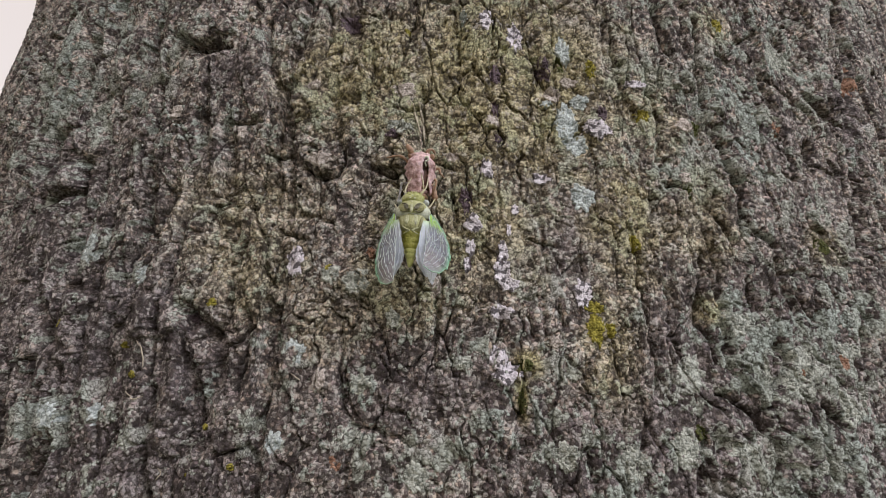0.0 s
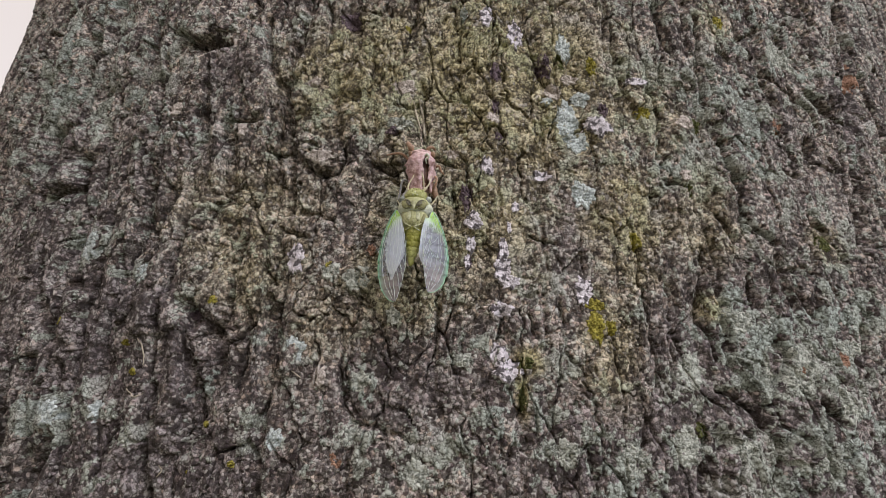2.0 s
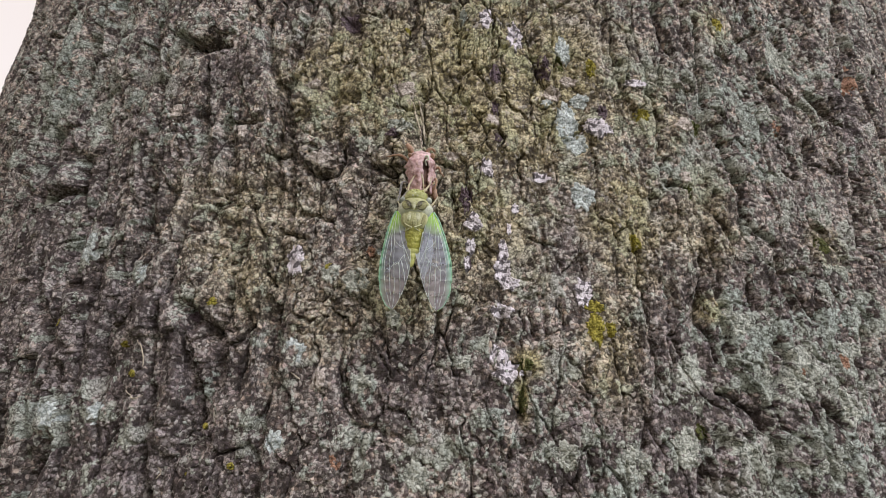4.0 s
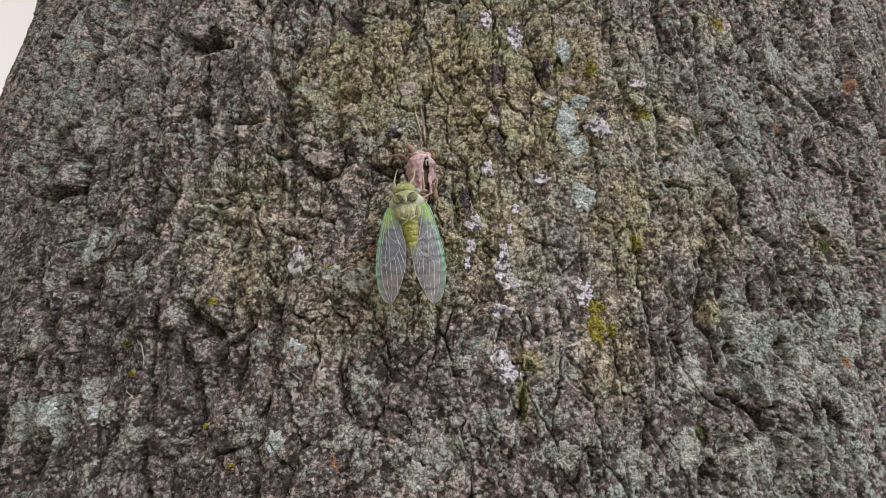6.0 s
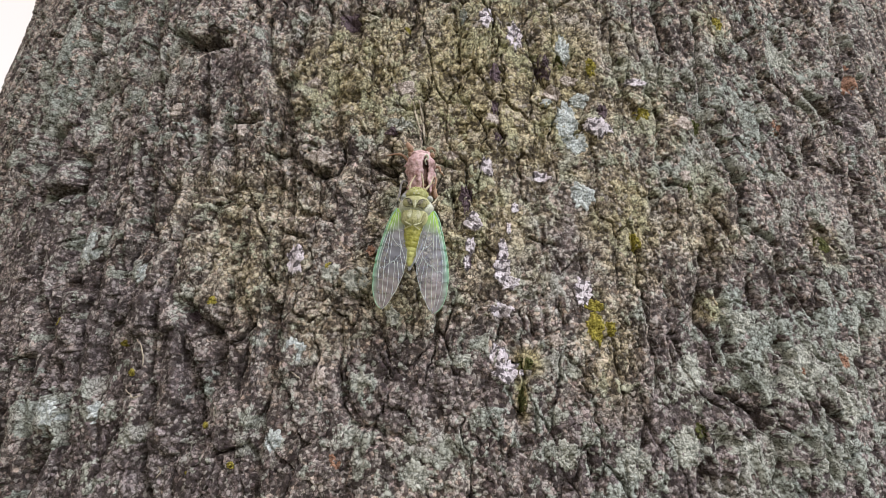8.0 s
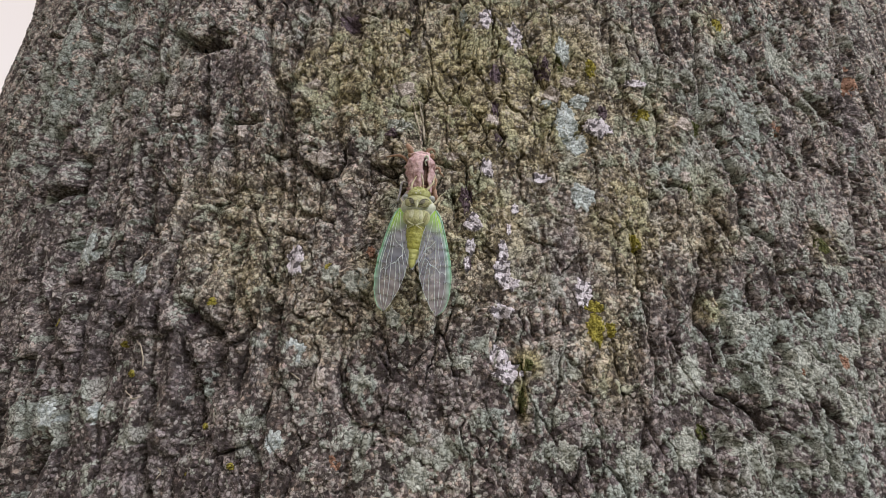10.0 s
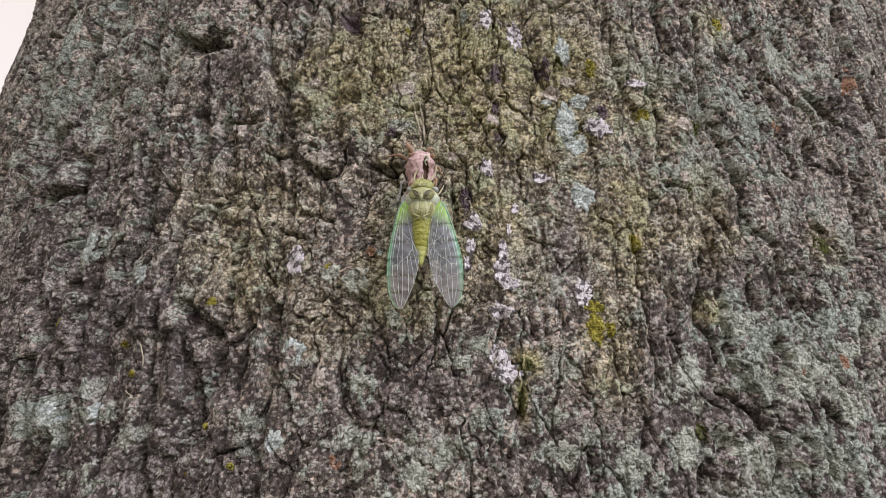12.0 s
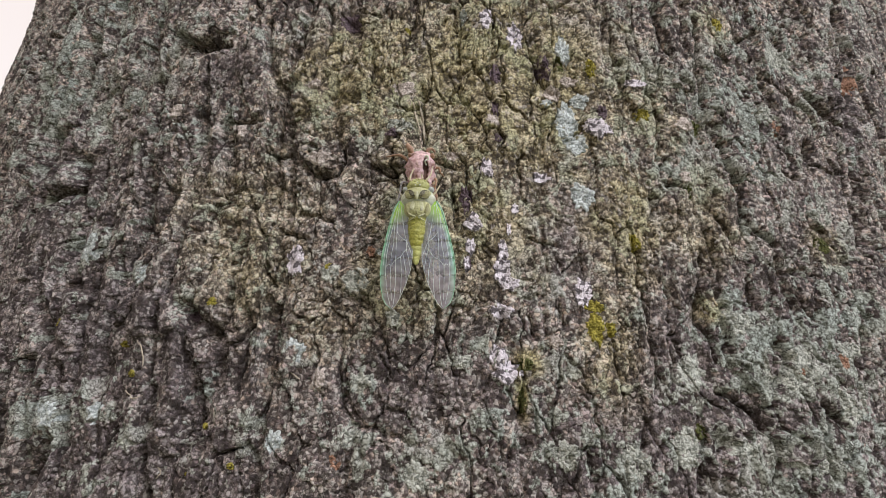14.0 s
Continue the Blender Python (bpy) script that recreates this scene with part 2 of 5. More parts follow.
# ---- the trunk's surface: angle round the axis (degrees, 0 to the front), height over EYE (mm) ----
LEFT_UPPER_FURROWS = (
    (3.5, 5, (-22.26, 177.8), (-20.86, 152.7), (-20.36, 126.9), (-20.8, 110.1), (-20.68, 89.9)),
    (3, 4, (-26, 185.4), (-25.13, 156.2), (-24.34, 136.1)),
    (4, 5, (-29.9, 194.4), (-29.18, 140.5), (-27.47, 115.2), (-25.97, 98.9), (-25.8, 83.2), (-28.8, 80.4)),
    (2, 6, (-16.64, 119.1), (-15.77, 85.8), (-15.26, 55.1)),
    (4, 4, (-20.09, 176.9), (-17.78, 163.9), (-15.93, 163.8)),
    (4, 4, (-13.34, 175.1), (-12.89, 156.6), (-12.45, 138.7), (-11.56, 130.5)),
    (3, 2, (-14.76, 115.3), (-12.77, 114.3)),
    (3, 3, (-12.4, 96.7), (-11.34, 92.9)),
    (3, 2, (-10.81, 51.9), (-9.46, 49.2)),
    (3, 4, (-31.71, 129.4), (-29.41, 132.4)),
    (3, 5, (-32.31, 92.3), (-31.64, 66.3)),
)
MIDDLE_UPPER_FURROWS = (
    (4, 4, (-9.27, 181.7), (-8.9, 163.4), (-9.45, 149.9), (-10.11, 133.4)),
    (5, 4, (-7.72, 95.1), (-7.59, 87.4), (-8.08, 81), (-9.18, 82), (-9.87, 86.9)),
    (5, 3, (-5.84, 85.3), (-4.77, 80.3), (-4.05, 82.8), (-3.98, 74.5), (-4.41, 65.4)),
    (3, 4, (-3.28, 130), (-3.11, 98.3)),
    (3, 3, (-1.56, 177.5), (-1.07, 156.5), (-1.17, 142.9)),
    (4, 3, (3.35, 147.4), (3.65, 135), (4.38, 126.4)),
    (3, 4, (-1.55, 68.5), (-1.41, 50.2)),
    (3, 2.5, (2.07, 93.6), (2.06, 74.3), (2.44, 65.1)),
    (3, 2, (2.47, 46.7), (3.56, 43.5)),
    (4, 2.5, (-2.59, 89.7), (-1.41, 83.9)),
    (3, 3, (1.19, 154.8), (0.6, 141.2)),
    (2, 3, (-6.55, 168.8), (-6.2, 141), (-6.53, 118.2)),
)
RIGHT_UPPER_FURROWS = (
    (4, 3, (11.43, 183.9), (11.62, 169.5), (12.15, 154.1)),
    (4, 3, (13.99, 181.4), (14.02, 165), (13.65, 139.9), (13.58, 125.5), (14.41, 116.3)),
    (4, 2.5, (8.32, 166.5), (8.14, 145.6), (8.71, 145.2)),
    (4, 3, (10.03, 130), (10.56, 117.2), (10.37, 101.1), (9.95, 90)),
    (6, 4, (14.41, 103.9), (14.36, 87.9), (14.96, 79.9), (15.12, 72.4), (14.46, 54.7)),
    (4, 2, (17.67, 162.6), (18.23, 151.8), (18.97, 144.5)),
    (3, 2, (20.83, 177.1), (21.51, 165.8), (22.22, 161.7)),
    (4, 2.5, (15.28, 159.4), (16.27, 154.9)),
    (3, 2, (18.14, 89.2), (19.48, 85.5)),
    (4, 3, (21.02, 108.7), (20.67, 91.5)),
    (5, 4, (22.16, 137.2), (22.97, 128.7)),
)
RIGHT_EDGE_FURROWS = (
    (7, 7, (28.48, 209.8), (27.76, 177.1), (26.72, 151.4), (25.25, 122.9), (24.35, 93.6), (23.59, 72.8), (23.09, 50.1)),
    (5, 2.5, (10.42, 76.6), (11.75, 76.9), (11.58, 69)),
    (4, 3, (9.35, 70.2), (9.27, 58)),
    (4, 3, (13.41, 75), (13.04, 65.2), (13.75, 47.2)),
    (4, 3, (15.06, 57.3), (16.3, 47.3)),
    (5, 3.5, (8.13, 41.4), (7.88, 25.2), (8.21, 9.7), (8.15, -2.9), (8.27, -12.7), (8.22, -25.8)),
    (5, 3, (11.92, 42.3), (11.75, 31.2), (11.37, 25.7), (11.61, 17.7), (11.07, 7.2), (11.6, -3), (11.58, -11.7)),
    (4, 3, (14.3, 29), (14.28, 14.1)),
    (4, 3, (17.2, 22.7), (17.79, 9.8)),
)
RIGHT_LOWER_FURROWS = (
    (4, 3, (15.08, -2.5), (15.49, -10.8), (14.52, -21.2)),
    (5, 4, (11.41, -25.1), (12.44, -30.5), (13.57, -35.6), (13.85, -45), (14.13, -56.2), (13.68, -66.1)),
    (5, 3, (17.35, -36.2), (16.46, -50.3), (16.83, -62.2)),
    (4, 3, (7.35, -37.2), (7.05, -47.7)),
    (5, 4, (4.4, -48.5), (4.5, -58)),
    (4, 3, (12.88, -24.8), (12.48, -33.6)),
    (4, 3, (16.87, -30.7), (17.93, -41.9)),
    (4, 4, (21.14, 2.3), (20.44, -21.9)),
    (4, 3, (9.91, -56.3), (9.58, -65.3)),
    (4, 2.5, (3.75, 15.9), (3.75, 5.8)),
    (3, 2, (2.07, 10.8), (2.36, -0.9)),
    (3, 3, (0.94, -21.8), (1.5, -33.7)),
)
LOWER_FURROWS = (
    (5, 6, (-27.36, 42.9), (-26.92, 28.4), (-25.63, 11.3), (-24.5, -1.9)),
    (4, 5, (-23.22, -14.4), (-23.08, -25.8)),
    (4, 4, (-25.06, 48), (-23.36, 27.2)),
    (5, 5, (-15.67, 14.2), (-15.06, 9.6), (-14.1, 1.7)),
    (5, 6, (-11.87, 11.2), (-11.91, -0.4), (-11.91, -10.5), (-11.97, -23.2)),
    (4, 4, (-10.5, 9.8), (-10.1, -5.9)),
    (5, 4, (-14.63, -23.2), (-14.19, -40), (-13.57, -49.6)),
    (4, 4, (-21.56, -37.9), (-21.05, -50.8)),
    (8, 9, (-22.72, -51.2), (-23.35, -66.7), (-23.67, -74.3)),
    (4, 3, (-11.33, 35.2), (-10.86, 26.4)),
    (4, 3, (-18.8, 13.8), (-18.77, 4.4)),
    (4, 4, (-16.52, -23.6), (-16.42, -41.3)),
)
MIDDLE_LOWER_FURROWS = (
    (4, 4, (-6.97, 9.6), (-6.95, -10.2), (-6.78, -24.5), (-6.17, -36.3), (-5.21, -38.5), (-3.97, -40.6), (-3.42, -44.9)),
    (3, 3, (-4.79, -0.4), (-4.55, -10.6)),
    (5, 4, (0.86, 9.5), (0.56, -0.9), (0.22, -10.5)),
    (4, 3, (-6.59, 17.3), (-5.81, 14.4)),
    (3, 3, (-2.39, 10), (-2.19, 1.6)),
    (3, 2, (-10.82, 52.7), (-10.97, 42.1)),
)
BOSSES = (
    (-17.47, 177.9, 19.5, 13.3, 5),
    (-14.22, 156.3, 10.4, 21.8, 3),
    (-10.95, 144.9, 8.1, 8.4, 4),
    (-9.06, 93.6, 13.5, 11.1, 6),
    (-10.35, 125.3, 8.5, 9.4, 3),
    (-6.37, 25.1, 10.7, 9.5, 5),
    (-7.71, 27.9, 6.6, 7.5, 3),
    (-7.49, 138.4, 10.8, 12.8, 3),
    (11.88, 108.4, 8.2, 7.8, 4),
    (14.94, 89.9, 10.8, 9.6, 4),
    (14.08, 118.3, 8.8, 6.8, 3),
    (11.00, 69.4, 8.2, 8.9, 4),
    (9.56, 122.4, 10.5, 5.3, 3),
    (12.50, 138.8, 10.8, 8.4, 3),
    (-26.44, 115.5, 19.6, 17.0, 4),
    (-27.09, 93.2, 23.3, 13.4, 4),
    (-20.63, 163.5, 11.2, 15.7, 3),
    (-24.10, 171.6, 16.3, 23.3, 4),
    (-21.44, 116.0, 10.9, 10.1, 3),
)
BOSSES_MORE = (
    (0.61, -9.1, 3.9, 5.3, 5),
    (-7.67, -17.9, 6.1, 5.7, 4),
    (0.97, -15.3, 7.7, 4.7, 3),
    (-17.44, 10.3, 20.3, 15.0, 4),
    (-17.51, 28.4, 5.6, 4.3, 3),
    (0.62, 105.8, 5.8, 5.6, 3),
    (23.59, 137.9, 13.2, 9.4, 4),
    (-12.89, -34.9, 13.7, 12.9, 3),
    (11.97, -40.5, 12.1, 6.4, 3),
    (-4.87, 87.8, 8.6, 4.8, 4),
    (10.34, 30.9, 10.5, 16.3, 3),
    (6.40, 107.0, 7.3, 6.9, 4),
    (-0.43, 52.9, 4.3, 6.1, 2),
    (10.75, -54.8, 10.4, 6.6, 3),
    (-9.64, -10.3, 7.9, 9.8, 3),
    (-22.90, 11.0, 16.9, 14.5, 4),
    (15.01, -47.4, 14.9, 11.6, 3),
)
LICHEN = (
    (-5.2, 22.0, 26.0, 17.0, 0.6),
    (16.51, -10.9, 43.3, 30.9, 0.9),
    (13.61, -53.7, 54.0, 18.0, 0.9),
    (6.61, -53.7, 26.4, 15.1, 0.8),
    (3.28, -42.3, 16.4, 17.7, 0.6),
    (13.24, 13.9, 21.6, 14.6, 0.75),
    (10.08, -20.1, 17.5, 15.6, 0.7),
    (19.19, 153.9, 51.2, 38.4, 0.4),
    (18.85, 56.9, 40.2, 34.2, 0.45),
    (-5.40, -46.9, 21.1, 13.2, 0.55),
    (-23.45, 48.7, 19.2, 12.8, 0.8),
    (-23.15, -38.6, 28.0, 12.8, 0.9),
    (-19.73, -30.8, 14.6, 12.6, 0.8),
    (-10.76, -45.9, 15.4, 11.3, 0.6),
    (5.05, 109.7, 9.6, 15.8, 1),
    (-19.02, 33.2, 11.1, 7.6, 0.7),
    (-6.37, 25.1, 9.6, 8.9, 0.7),
    (-9.42, -6.6, 9.6, 8.9, 0.5),
    (-18.79, -58.7, 25.7, 11.7, 0.6),
)
LICHEN_MORE = (
    (-3.21, -51.0, 13.7, 13.0, 0.6),
    (-4.91, 109.6, 17.8, 12.6, 0.5),
    (-26.73, 85.8, 34.3, 21.9, 0.5),
    (20.74, 10.7, 20.4, 17.0, 0.8),
    (18.71, -56.2, 20.3, 18.7, 0.8),
    (-29.12, 172.0, 43.7, 27.2, 0.5),
    (-8.17, 30.6, 8.2, 8.0, 0.5),
    (-11.59, 62.3, 9.3, 8.8, 0.4),
    (-0.11, -44.3, 13.8, 13.1, 0.4),
    (-17.51, -46.0, 7.5, 9.5, 0.8),
    (12.30, 156.0, 36.8, 28.8, 0.3),
    (-5.58, -19.7, 12.3, 9.4, 0.6),
    (3.25, -14.8, 12.3, 14.2, 0.5),
    (5.24, 150.7, 9.5, 17.1, 0.6),
    (13.30, 132.7, 114.7, 66.0, 0.45),
    (-2.82, 139.8, 80.3, 46.7, 0.35),
    (-28.68, 163.0, 98.6, 66.6, 0.5),
    (-0.16, 51.6, 53.8, 41.5, 0.3),
)
MOSS = (
    (-4.2, 24.0, 28.0, 20.0, 0.6),
    (0.95, 133.0, 70.0, 55.9, 0.9),
    (-12.41, 53.9, 31.0, 40.7, 0.5),
    (-0.99, 57.1, 37.8, 39.2, 0.7),
    (-6.70, 141.3, 41.2, 37.2, 0.8),
    (6.08, -5.3, 12.8, 26.9, 0.6),
    (7.62, 58.1, 20.2, 31.4, 0.8),
    (-16.22, 73.6, 17.7, 15.6, 0.4),
    (12.37, 59.6, 16.1, 26.5, 0.4),
    (2.00, -10.1, 6.4, 5.7, 1),
    (1.67, -25.3, 3.3, 9.2, 1),
    (11.26, 53.5, 9.3, 17.3, 0.4),
    (11.86, 15.1, 7.7, 6.9, 0.8),
    (-7.67, 9.7, 21.1, 15.3, 0.3),
    (9.75, 113.5, 19.6, 19.5, 0.5),
    (15.54, 178.0, 12.4, 11.6, 0.6),
    (19.77, 48.3, 12.3, 9.2, 0.6),
)
# Bare bark; wide rows at the left and bottom also paint in weaker light
RED = (
    (4.8, 56.0, 17.0, 24.0, 0.7),
    (-14.61, -10.7, 23.9, 27.9, 0.9),
    (-15.43, 148.8, 19.1, 14.5, 0.8),
    (-3.53, -24.2, 40.9, 16.2, 0.7),
    (18.71, 112.9, 18.9, 19.7, 0.6),
    (25.47, 130.5, 17.0, 36.0, 0.9),
    (11.67, -56.3, 15.9, 8.8, 0.8),
    (-15.20, -37.9, 17.6, 19.0, 0.5),
    (7.81, -16.3, 11.4, 10.5, 0.5),
    (-28.72, 137.7, 12.2, 18.5, 0.8),
    (17.01, -60.0, 9.4, 11.4, 0.8),
    (-6.84, -51.6, 7.1, 6.6, 0.6),
    (-17.06, 93.2, 22.4, 26.3, 0.5),
    (-22.33, 101.6, 27.9, 28.4, 0.5),
    (-7.79, 173.3, 13.4, 10.8, 0.8),
    (-20.81, -0.5, 49.9, 44.2, 0.95),
    (-27.5, 40.0, 62.0, 70.0, 0.8),
    (-17.24, -55.4, 74.7, 20.9, 0.95),
    (-7.51, -33.8, 34.6, 25.2, 0.45),
    (-29.95, 100.3, 50.1, 47.8, 0.4),
    (14.40, -25.6, 67.3, 53.7, 0.85),
    (20.39, 42.6, 33.7, 61.3, 0.4),
    (6.95, -52.2, 60.0, 26.0, 0.9),
    (17.5, -60.0, 50.0, 26.0, 0.9),
)


def trunk_radius(dz):
    """The trunk widens towards its foot. dz: metres over the eye."""
    return 0.55 - 0.12 * np.tanh(dz / 0.6)


def hash01(ix, iy, seed):
    v = np.sin(ix * 127.1 + iy * 311.7 + seed * 74.7) * 43758.5453
    return v - np.floor(v)


def value_noise(x, y, seed):
    ix, iy = np.floor(x), np.floor(y)
    fx, fy = x - ix, y - iy
    fx, fy = fx * fx * (3 - 2 * fx), fy * fy * (3 - 2 * fy)
    a, b = hash01(ix, iy, seed), hash01(ix + 1, iy, seed)
    c, d = hash01(ix, iy + 1, seed), hash01(ix + 1, iy + 1, seed)
    return (a + (b - a) * fx) * (1 - fy) + (c + (d - c) * fx) * fy


def fractal(x, y, seed, octaves=4, gain=0.5):
    total, weight, amp = 0.0, 0.0, 1.0
    for o in range(octaves):
        total = total + amp * value_noise(x * 2 ** o + 17.3 * o, y * 2 ** o - 9.1 * o, seed + o)
        weight, amp = weight + amp, amp * gain
    return total / weight


def worley(x, y, seed):
    """Distance to the nearest and second nearest cell centre, and the nearest cell's own random number."""
    ix, iy = np.floor(x), np.floor(y)
    f1, f2, who = np.full(x.shape, 9.0), np.full(x.shape, 9.0), np.zeros(x.shape)
    for dx in (-1, 0, 1):
        for dy in (-1, 0, 1):
            cx, cy = ix + dx, iy + dy
            d = np.hypot(cx + hash01(cx, cy, seed) - x, cy + hash01(cx, cy, seed + 5) - y)
            near = d < f1
            f2 = np.where(near, f1, np.minimum(f2, d))
            who = np.where(near, hash01(cx, cy, seed + 11), who)
            f1 = np.where(near, d, f1)
    return f1, f2, who


def smooth(x, a, b):
    t = np.clip((x - a) / (b - a), 0, 1)
    return t * t * (3 - 2 * t)


MM_PER_DEG = 550 * math.pi / 180


def blob_sum(phi, z, rows, edge=0.35, seed=3):
    """Soft patches with ragged outlines; rows: angle, height, half width, half height (mm), strength."""
    out = np.zeros(phi.shape)
    rag = fractal(phi * MM_PER_DEG / 9, z / 9, seed, 3) - 0.5
    for a, h, rx, ry, s in rows:
        d = np.hypot((phi - a) * MM_PER_DEG / rx, (z - h) / ry) + rag * 0.9
        out = np.maximum(out, s * (1 - smooth(d, 1 - edge, 1 + edge)))
    return out


def furrow_cut(phi, z, rows):
    """Depth in mm of the furrows; rows: depth, half width (mm), points of the centre line."""
    x = phi * MM_PER_DEG
    wx = x + (fractal(x / 7, z / 7, 31, 3) - 0.5) * 5
    wz = z + (fractal(x / 7, z / 7, 37, 3) - 0.5) * 5
    cut = np.zeros(phi.shape)
    wide = 0.5 + 0.85 * smooth(-phi, 6, 20) + 0.5 * smooth(phi, 14, 25)
    for depth, half, *points in rows:
        px, pz = np.array(points).T
        px = px * MM_PER_DEG
        near = (x > px.min() - 14) & (x < px.max() + 14) & (z > pz.min() - 14) & (z < pz.max() + 14)
        if not near.any():
            continue
        u, v, best = wx[near], wz[near], np.full(int(near.sum()), 99.0)
        for i in range(len(px) - 1):
            ex, ez = px[i + 1] - px[i], pz[i + 1] - pz[i]
            t = np.clip(((u - px[i]) * ex + (v - pz[i]) * ez) / (ex * ex + ez * ez), 0, 1)
            best = np.minimum(best, np.hypot(u - px[i] - t * ex, v - pz[i] - t * ez))
        depth = depth * (1.35 if px[0] > 70 else 1.0)
        core = 0.5 + half * 0.36 if abs(px[0]) > 120 else 0.3 + half * 0.22
        cut[near] = np.maximum(cut[near], 0.8 * wide[near] * depth * (1 - smooth(best, half * 0.1, half * 1.3)) + 0.9 * depth * (1 - smooth(best, 0.1, core)))
    return cut


ALL_FURROWS = (LEFT_UPPER_FURROWS + MIDDLE_UPPER_FURROWS + RIGHT_UPPER_FURROWS + RIGHT_EDGE_FURROWS + RIGHT_LOWER_FURROWS
               + LOWER_FURROWS + MIDDLE_LOWER_FURROWS)


def bark_cells(phi, z):
    """The bark's pieces, for angles in degrees and heights in mm: plates, flakes and crumbs, each as (edge distance, own number)."""
    x = phi * MM_PER_DEG
    wx = x + (fractal(x / 30, z / 60, 1, 3) - 0.5) * 20
    wz = z + (fractal(x / 30, z / 30, 5, 3) - 0.5) * 20
    jag = (fractal(x / 5, z / 5, 41, 3) - 0.5) * 5.0, (fractal(x / 5, z / 5, 47, 3) - 0.5) * 5.0
    nick = (fractal(x / 1.9, z / 1.9, 61, 2) - 0.5) * 1.5, (fractal(x / 1.9, z / 1.9, 67, 2) - 0.5) * 1.5
    out = []
    for ux, uz, seed in (((wx + jag[0]) / 14, (wz + jag[1]) / 44, 21),
                         ((wx + jag[0] + nick[0]) / 5.6, (wz + jag[1] + nick[1]) / 7.6, 43),
                         ((x + nick[0]) / 1.8, (z + nick[1]) / 1.9, 51)):
        f1, f2, who = worley(ux, uz, seed)
        out.append((f2 - f1, who))
    return x, wx + 1.1 * jag[0], out


def lichen_cover(phi, z):
    """How thick the lichen's crust grows; it shows above one half."""
    x = phi * MM_PER_DEG
    spread = (fractal(x / 9, z / 11, 131, 4, 0.65) - 0.5) * 1.5 + (fractal(x / 2.8, z / 2.8, 137, 3, 0.6) - 0.5) * 1.2
    return np.clip(0.16 + 0.52 * blob_sum(phi, z, LICHEN + LICHEN_MORE, 0.5, 3) - 0.13 * blob_sum(phi, z, RED, 0.5, 12) + spread, 0, 1)


def bark_height(phi, z):
    """Relief of the bark in mm, for angles in degrees and heights in mm."""
    x, sway, ((plate_edge, plate), (flake_edge, flake), (crumb_edge, crumb)) = bark_cells(phi, z)
    old = smooth(-phi, 6, 20)  # rougher towards the shaded side
    calm = 1 - 0.5 * smooth(phi, -11, -6) * (1 - smooth(phi, 8, 14))
    crack = smooth(fractal(x / 22, z / 40, 19, 3), 0.36, 0.54)
    # long upright ridges
    ridge = np.abs(2 * fractal(sway / 17, z / 170, 9, 2) - 1)
    hollow = 0.5 + 0.5 * smooth(fractal(x / 18, z / 34, 23, 2), 0.36, 0.6)
    swell = 1.5 + (smooth(ridge, 0.0, 0.22) - 1) * (4.6 + 7.0 * old) * (0.45 + 0.55 * calm) * hollow + (fractal(x / 22, z / 160, 13, 2) - 0.5) * (7 + 7 * old)
    # plates parted by cracks, broken into flakes, covered with crumbs
    high = (smooth(plate_edge, 0.0, 0.07) - 1) * 5.0 * crack * (0.5 + 0.5 * calm) + (plate - 0.5) * (2.4 + 2.2 * old) * calm
    thin = (smooth(flake_edge, 0.0, 0.12) - 1) * 1.7 * (0.1 + 0.9 * smooth(fractal(x / 10, z / 14, 29, 3), 0.45, 0.6)) + (flake - 0.5) * 0.8 * smooth(flake_edge, 0.0, 0.22)
    grit = smooth(crumb_edge, 0.0, 0.5) * (0.10 + 0.50 * crumb)
    crust = 0.6 * smooth(lichen_cover(phi, z), 0.44, 0.58)
    fine = (fractal(x / 5, z / 6, 71, 3, 0.6) - 0.5) * 1.2
    boss = np.zeros(phi.shape)
    rag = fractal(x / 8, z / 8, 83, 3) - 0.5
    for a, h, rx, ry, s in BOSSES + BOSSES_MORE:
        d = np.hypot((phi - a) * MM_PER_DEG / rx, (z - h) / ry) + rag * 0.7
        boss = np.maximum(boss, 0.5 * s * (1 - smooth(d, 0.6, 1.05)))
    flare = (7 * (1 - smooth(z, 195, 275)) - 4.5) * smooth(-phi, 28, 46)
    return -9.5 + flare + swell + high + thin + grit + crust + fine + boss - furrow_cut(phi, z, ALL_FURROWS)


def steps(stops):
    """Values through stops (value, spacing at it), with spacing that changes evenly."""
    out = [stops[0][0]]
    for (a, sa), (b, sb) in zip(stops, stops[1:]):
        while out[-1] < b - 1e-6:
            f = (out[-1] - a) / (b - a)
            out.append(min(b, out[-1] + sa + (sb - sa) * f))
    return np.array(out)


PHI = steps(((-180.0, 3.0), (-60.0, 1.0), (-46.0, 0.12), (-20.0, 0.064), (0.0, 0.050), (18.0, 0.064), (42.0, 0.12), (58.0, 1.0), (180.0, 3.0)))
RISE = steps(((-1150.0, 40.0), (-180.0, 10.0), (-82.0, 0.6), (-50.0, 0.48), (120.0, 0.50), (275.0, 0.9), (400.0, 12.0), (2600.0, 80.0)))
GRID_PHI, GRID_Z = np.meshgrid(PHI, RISE)
HEIGHT = bark_height(GRID_PHI, GRID_Z)


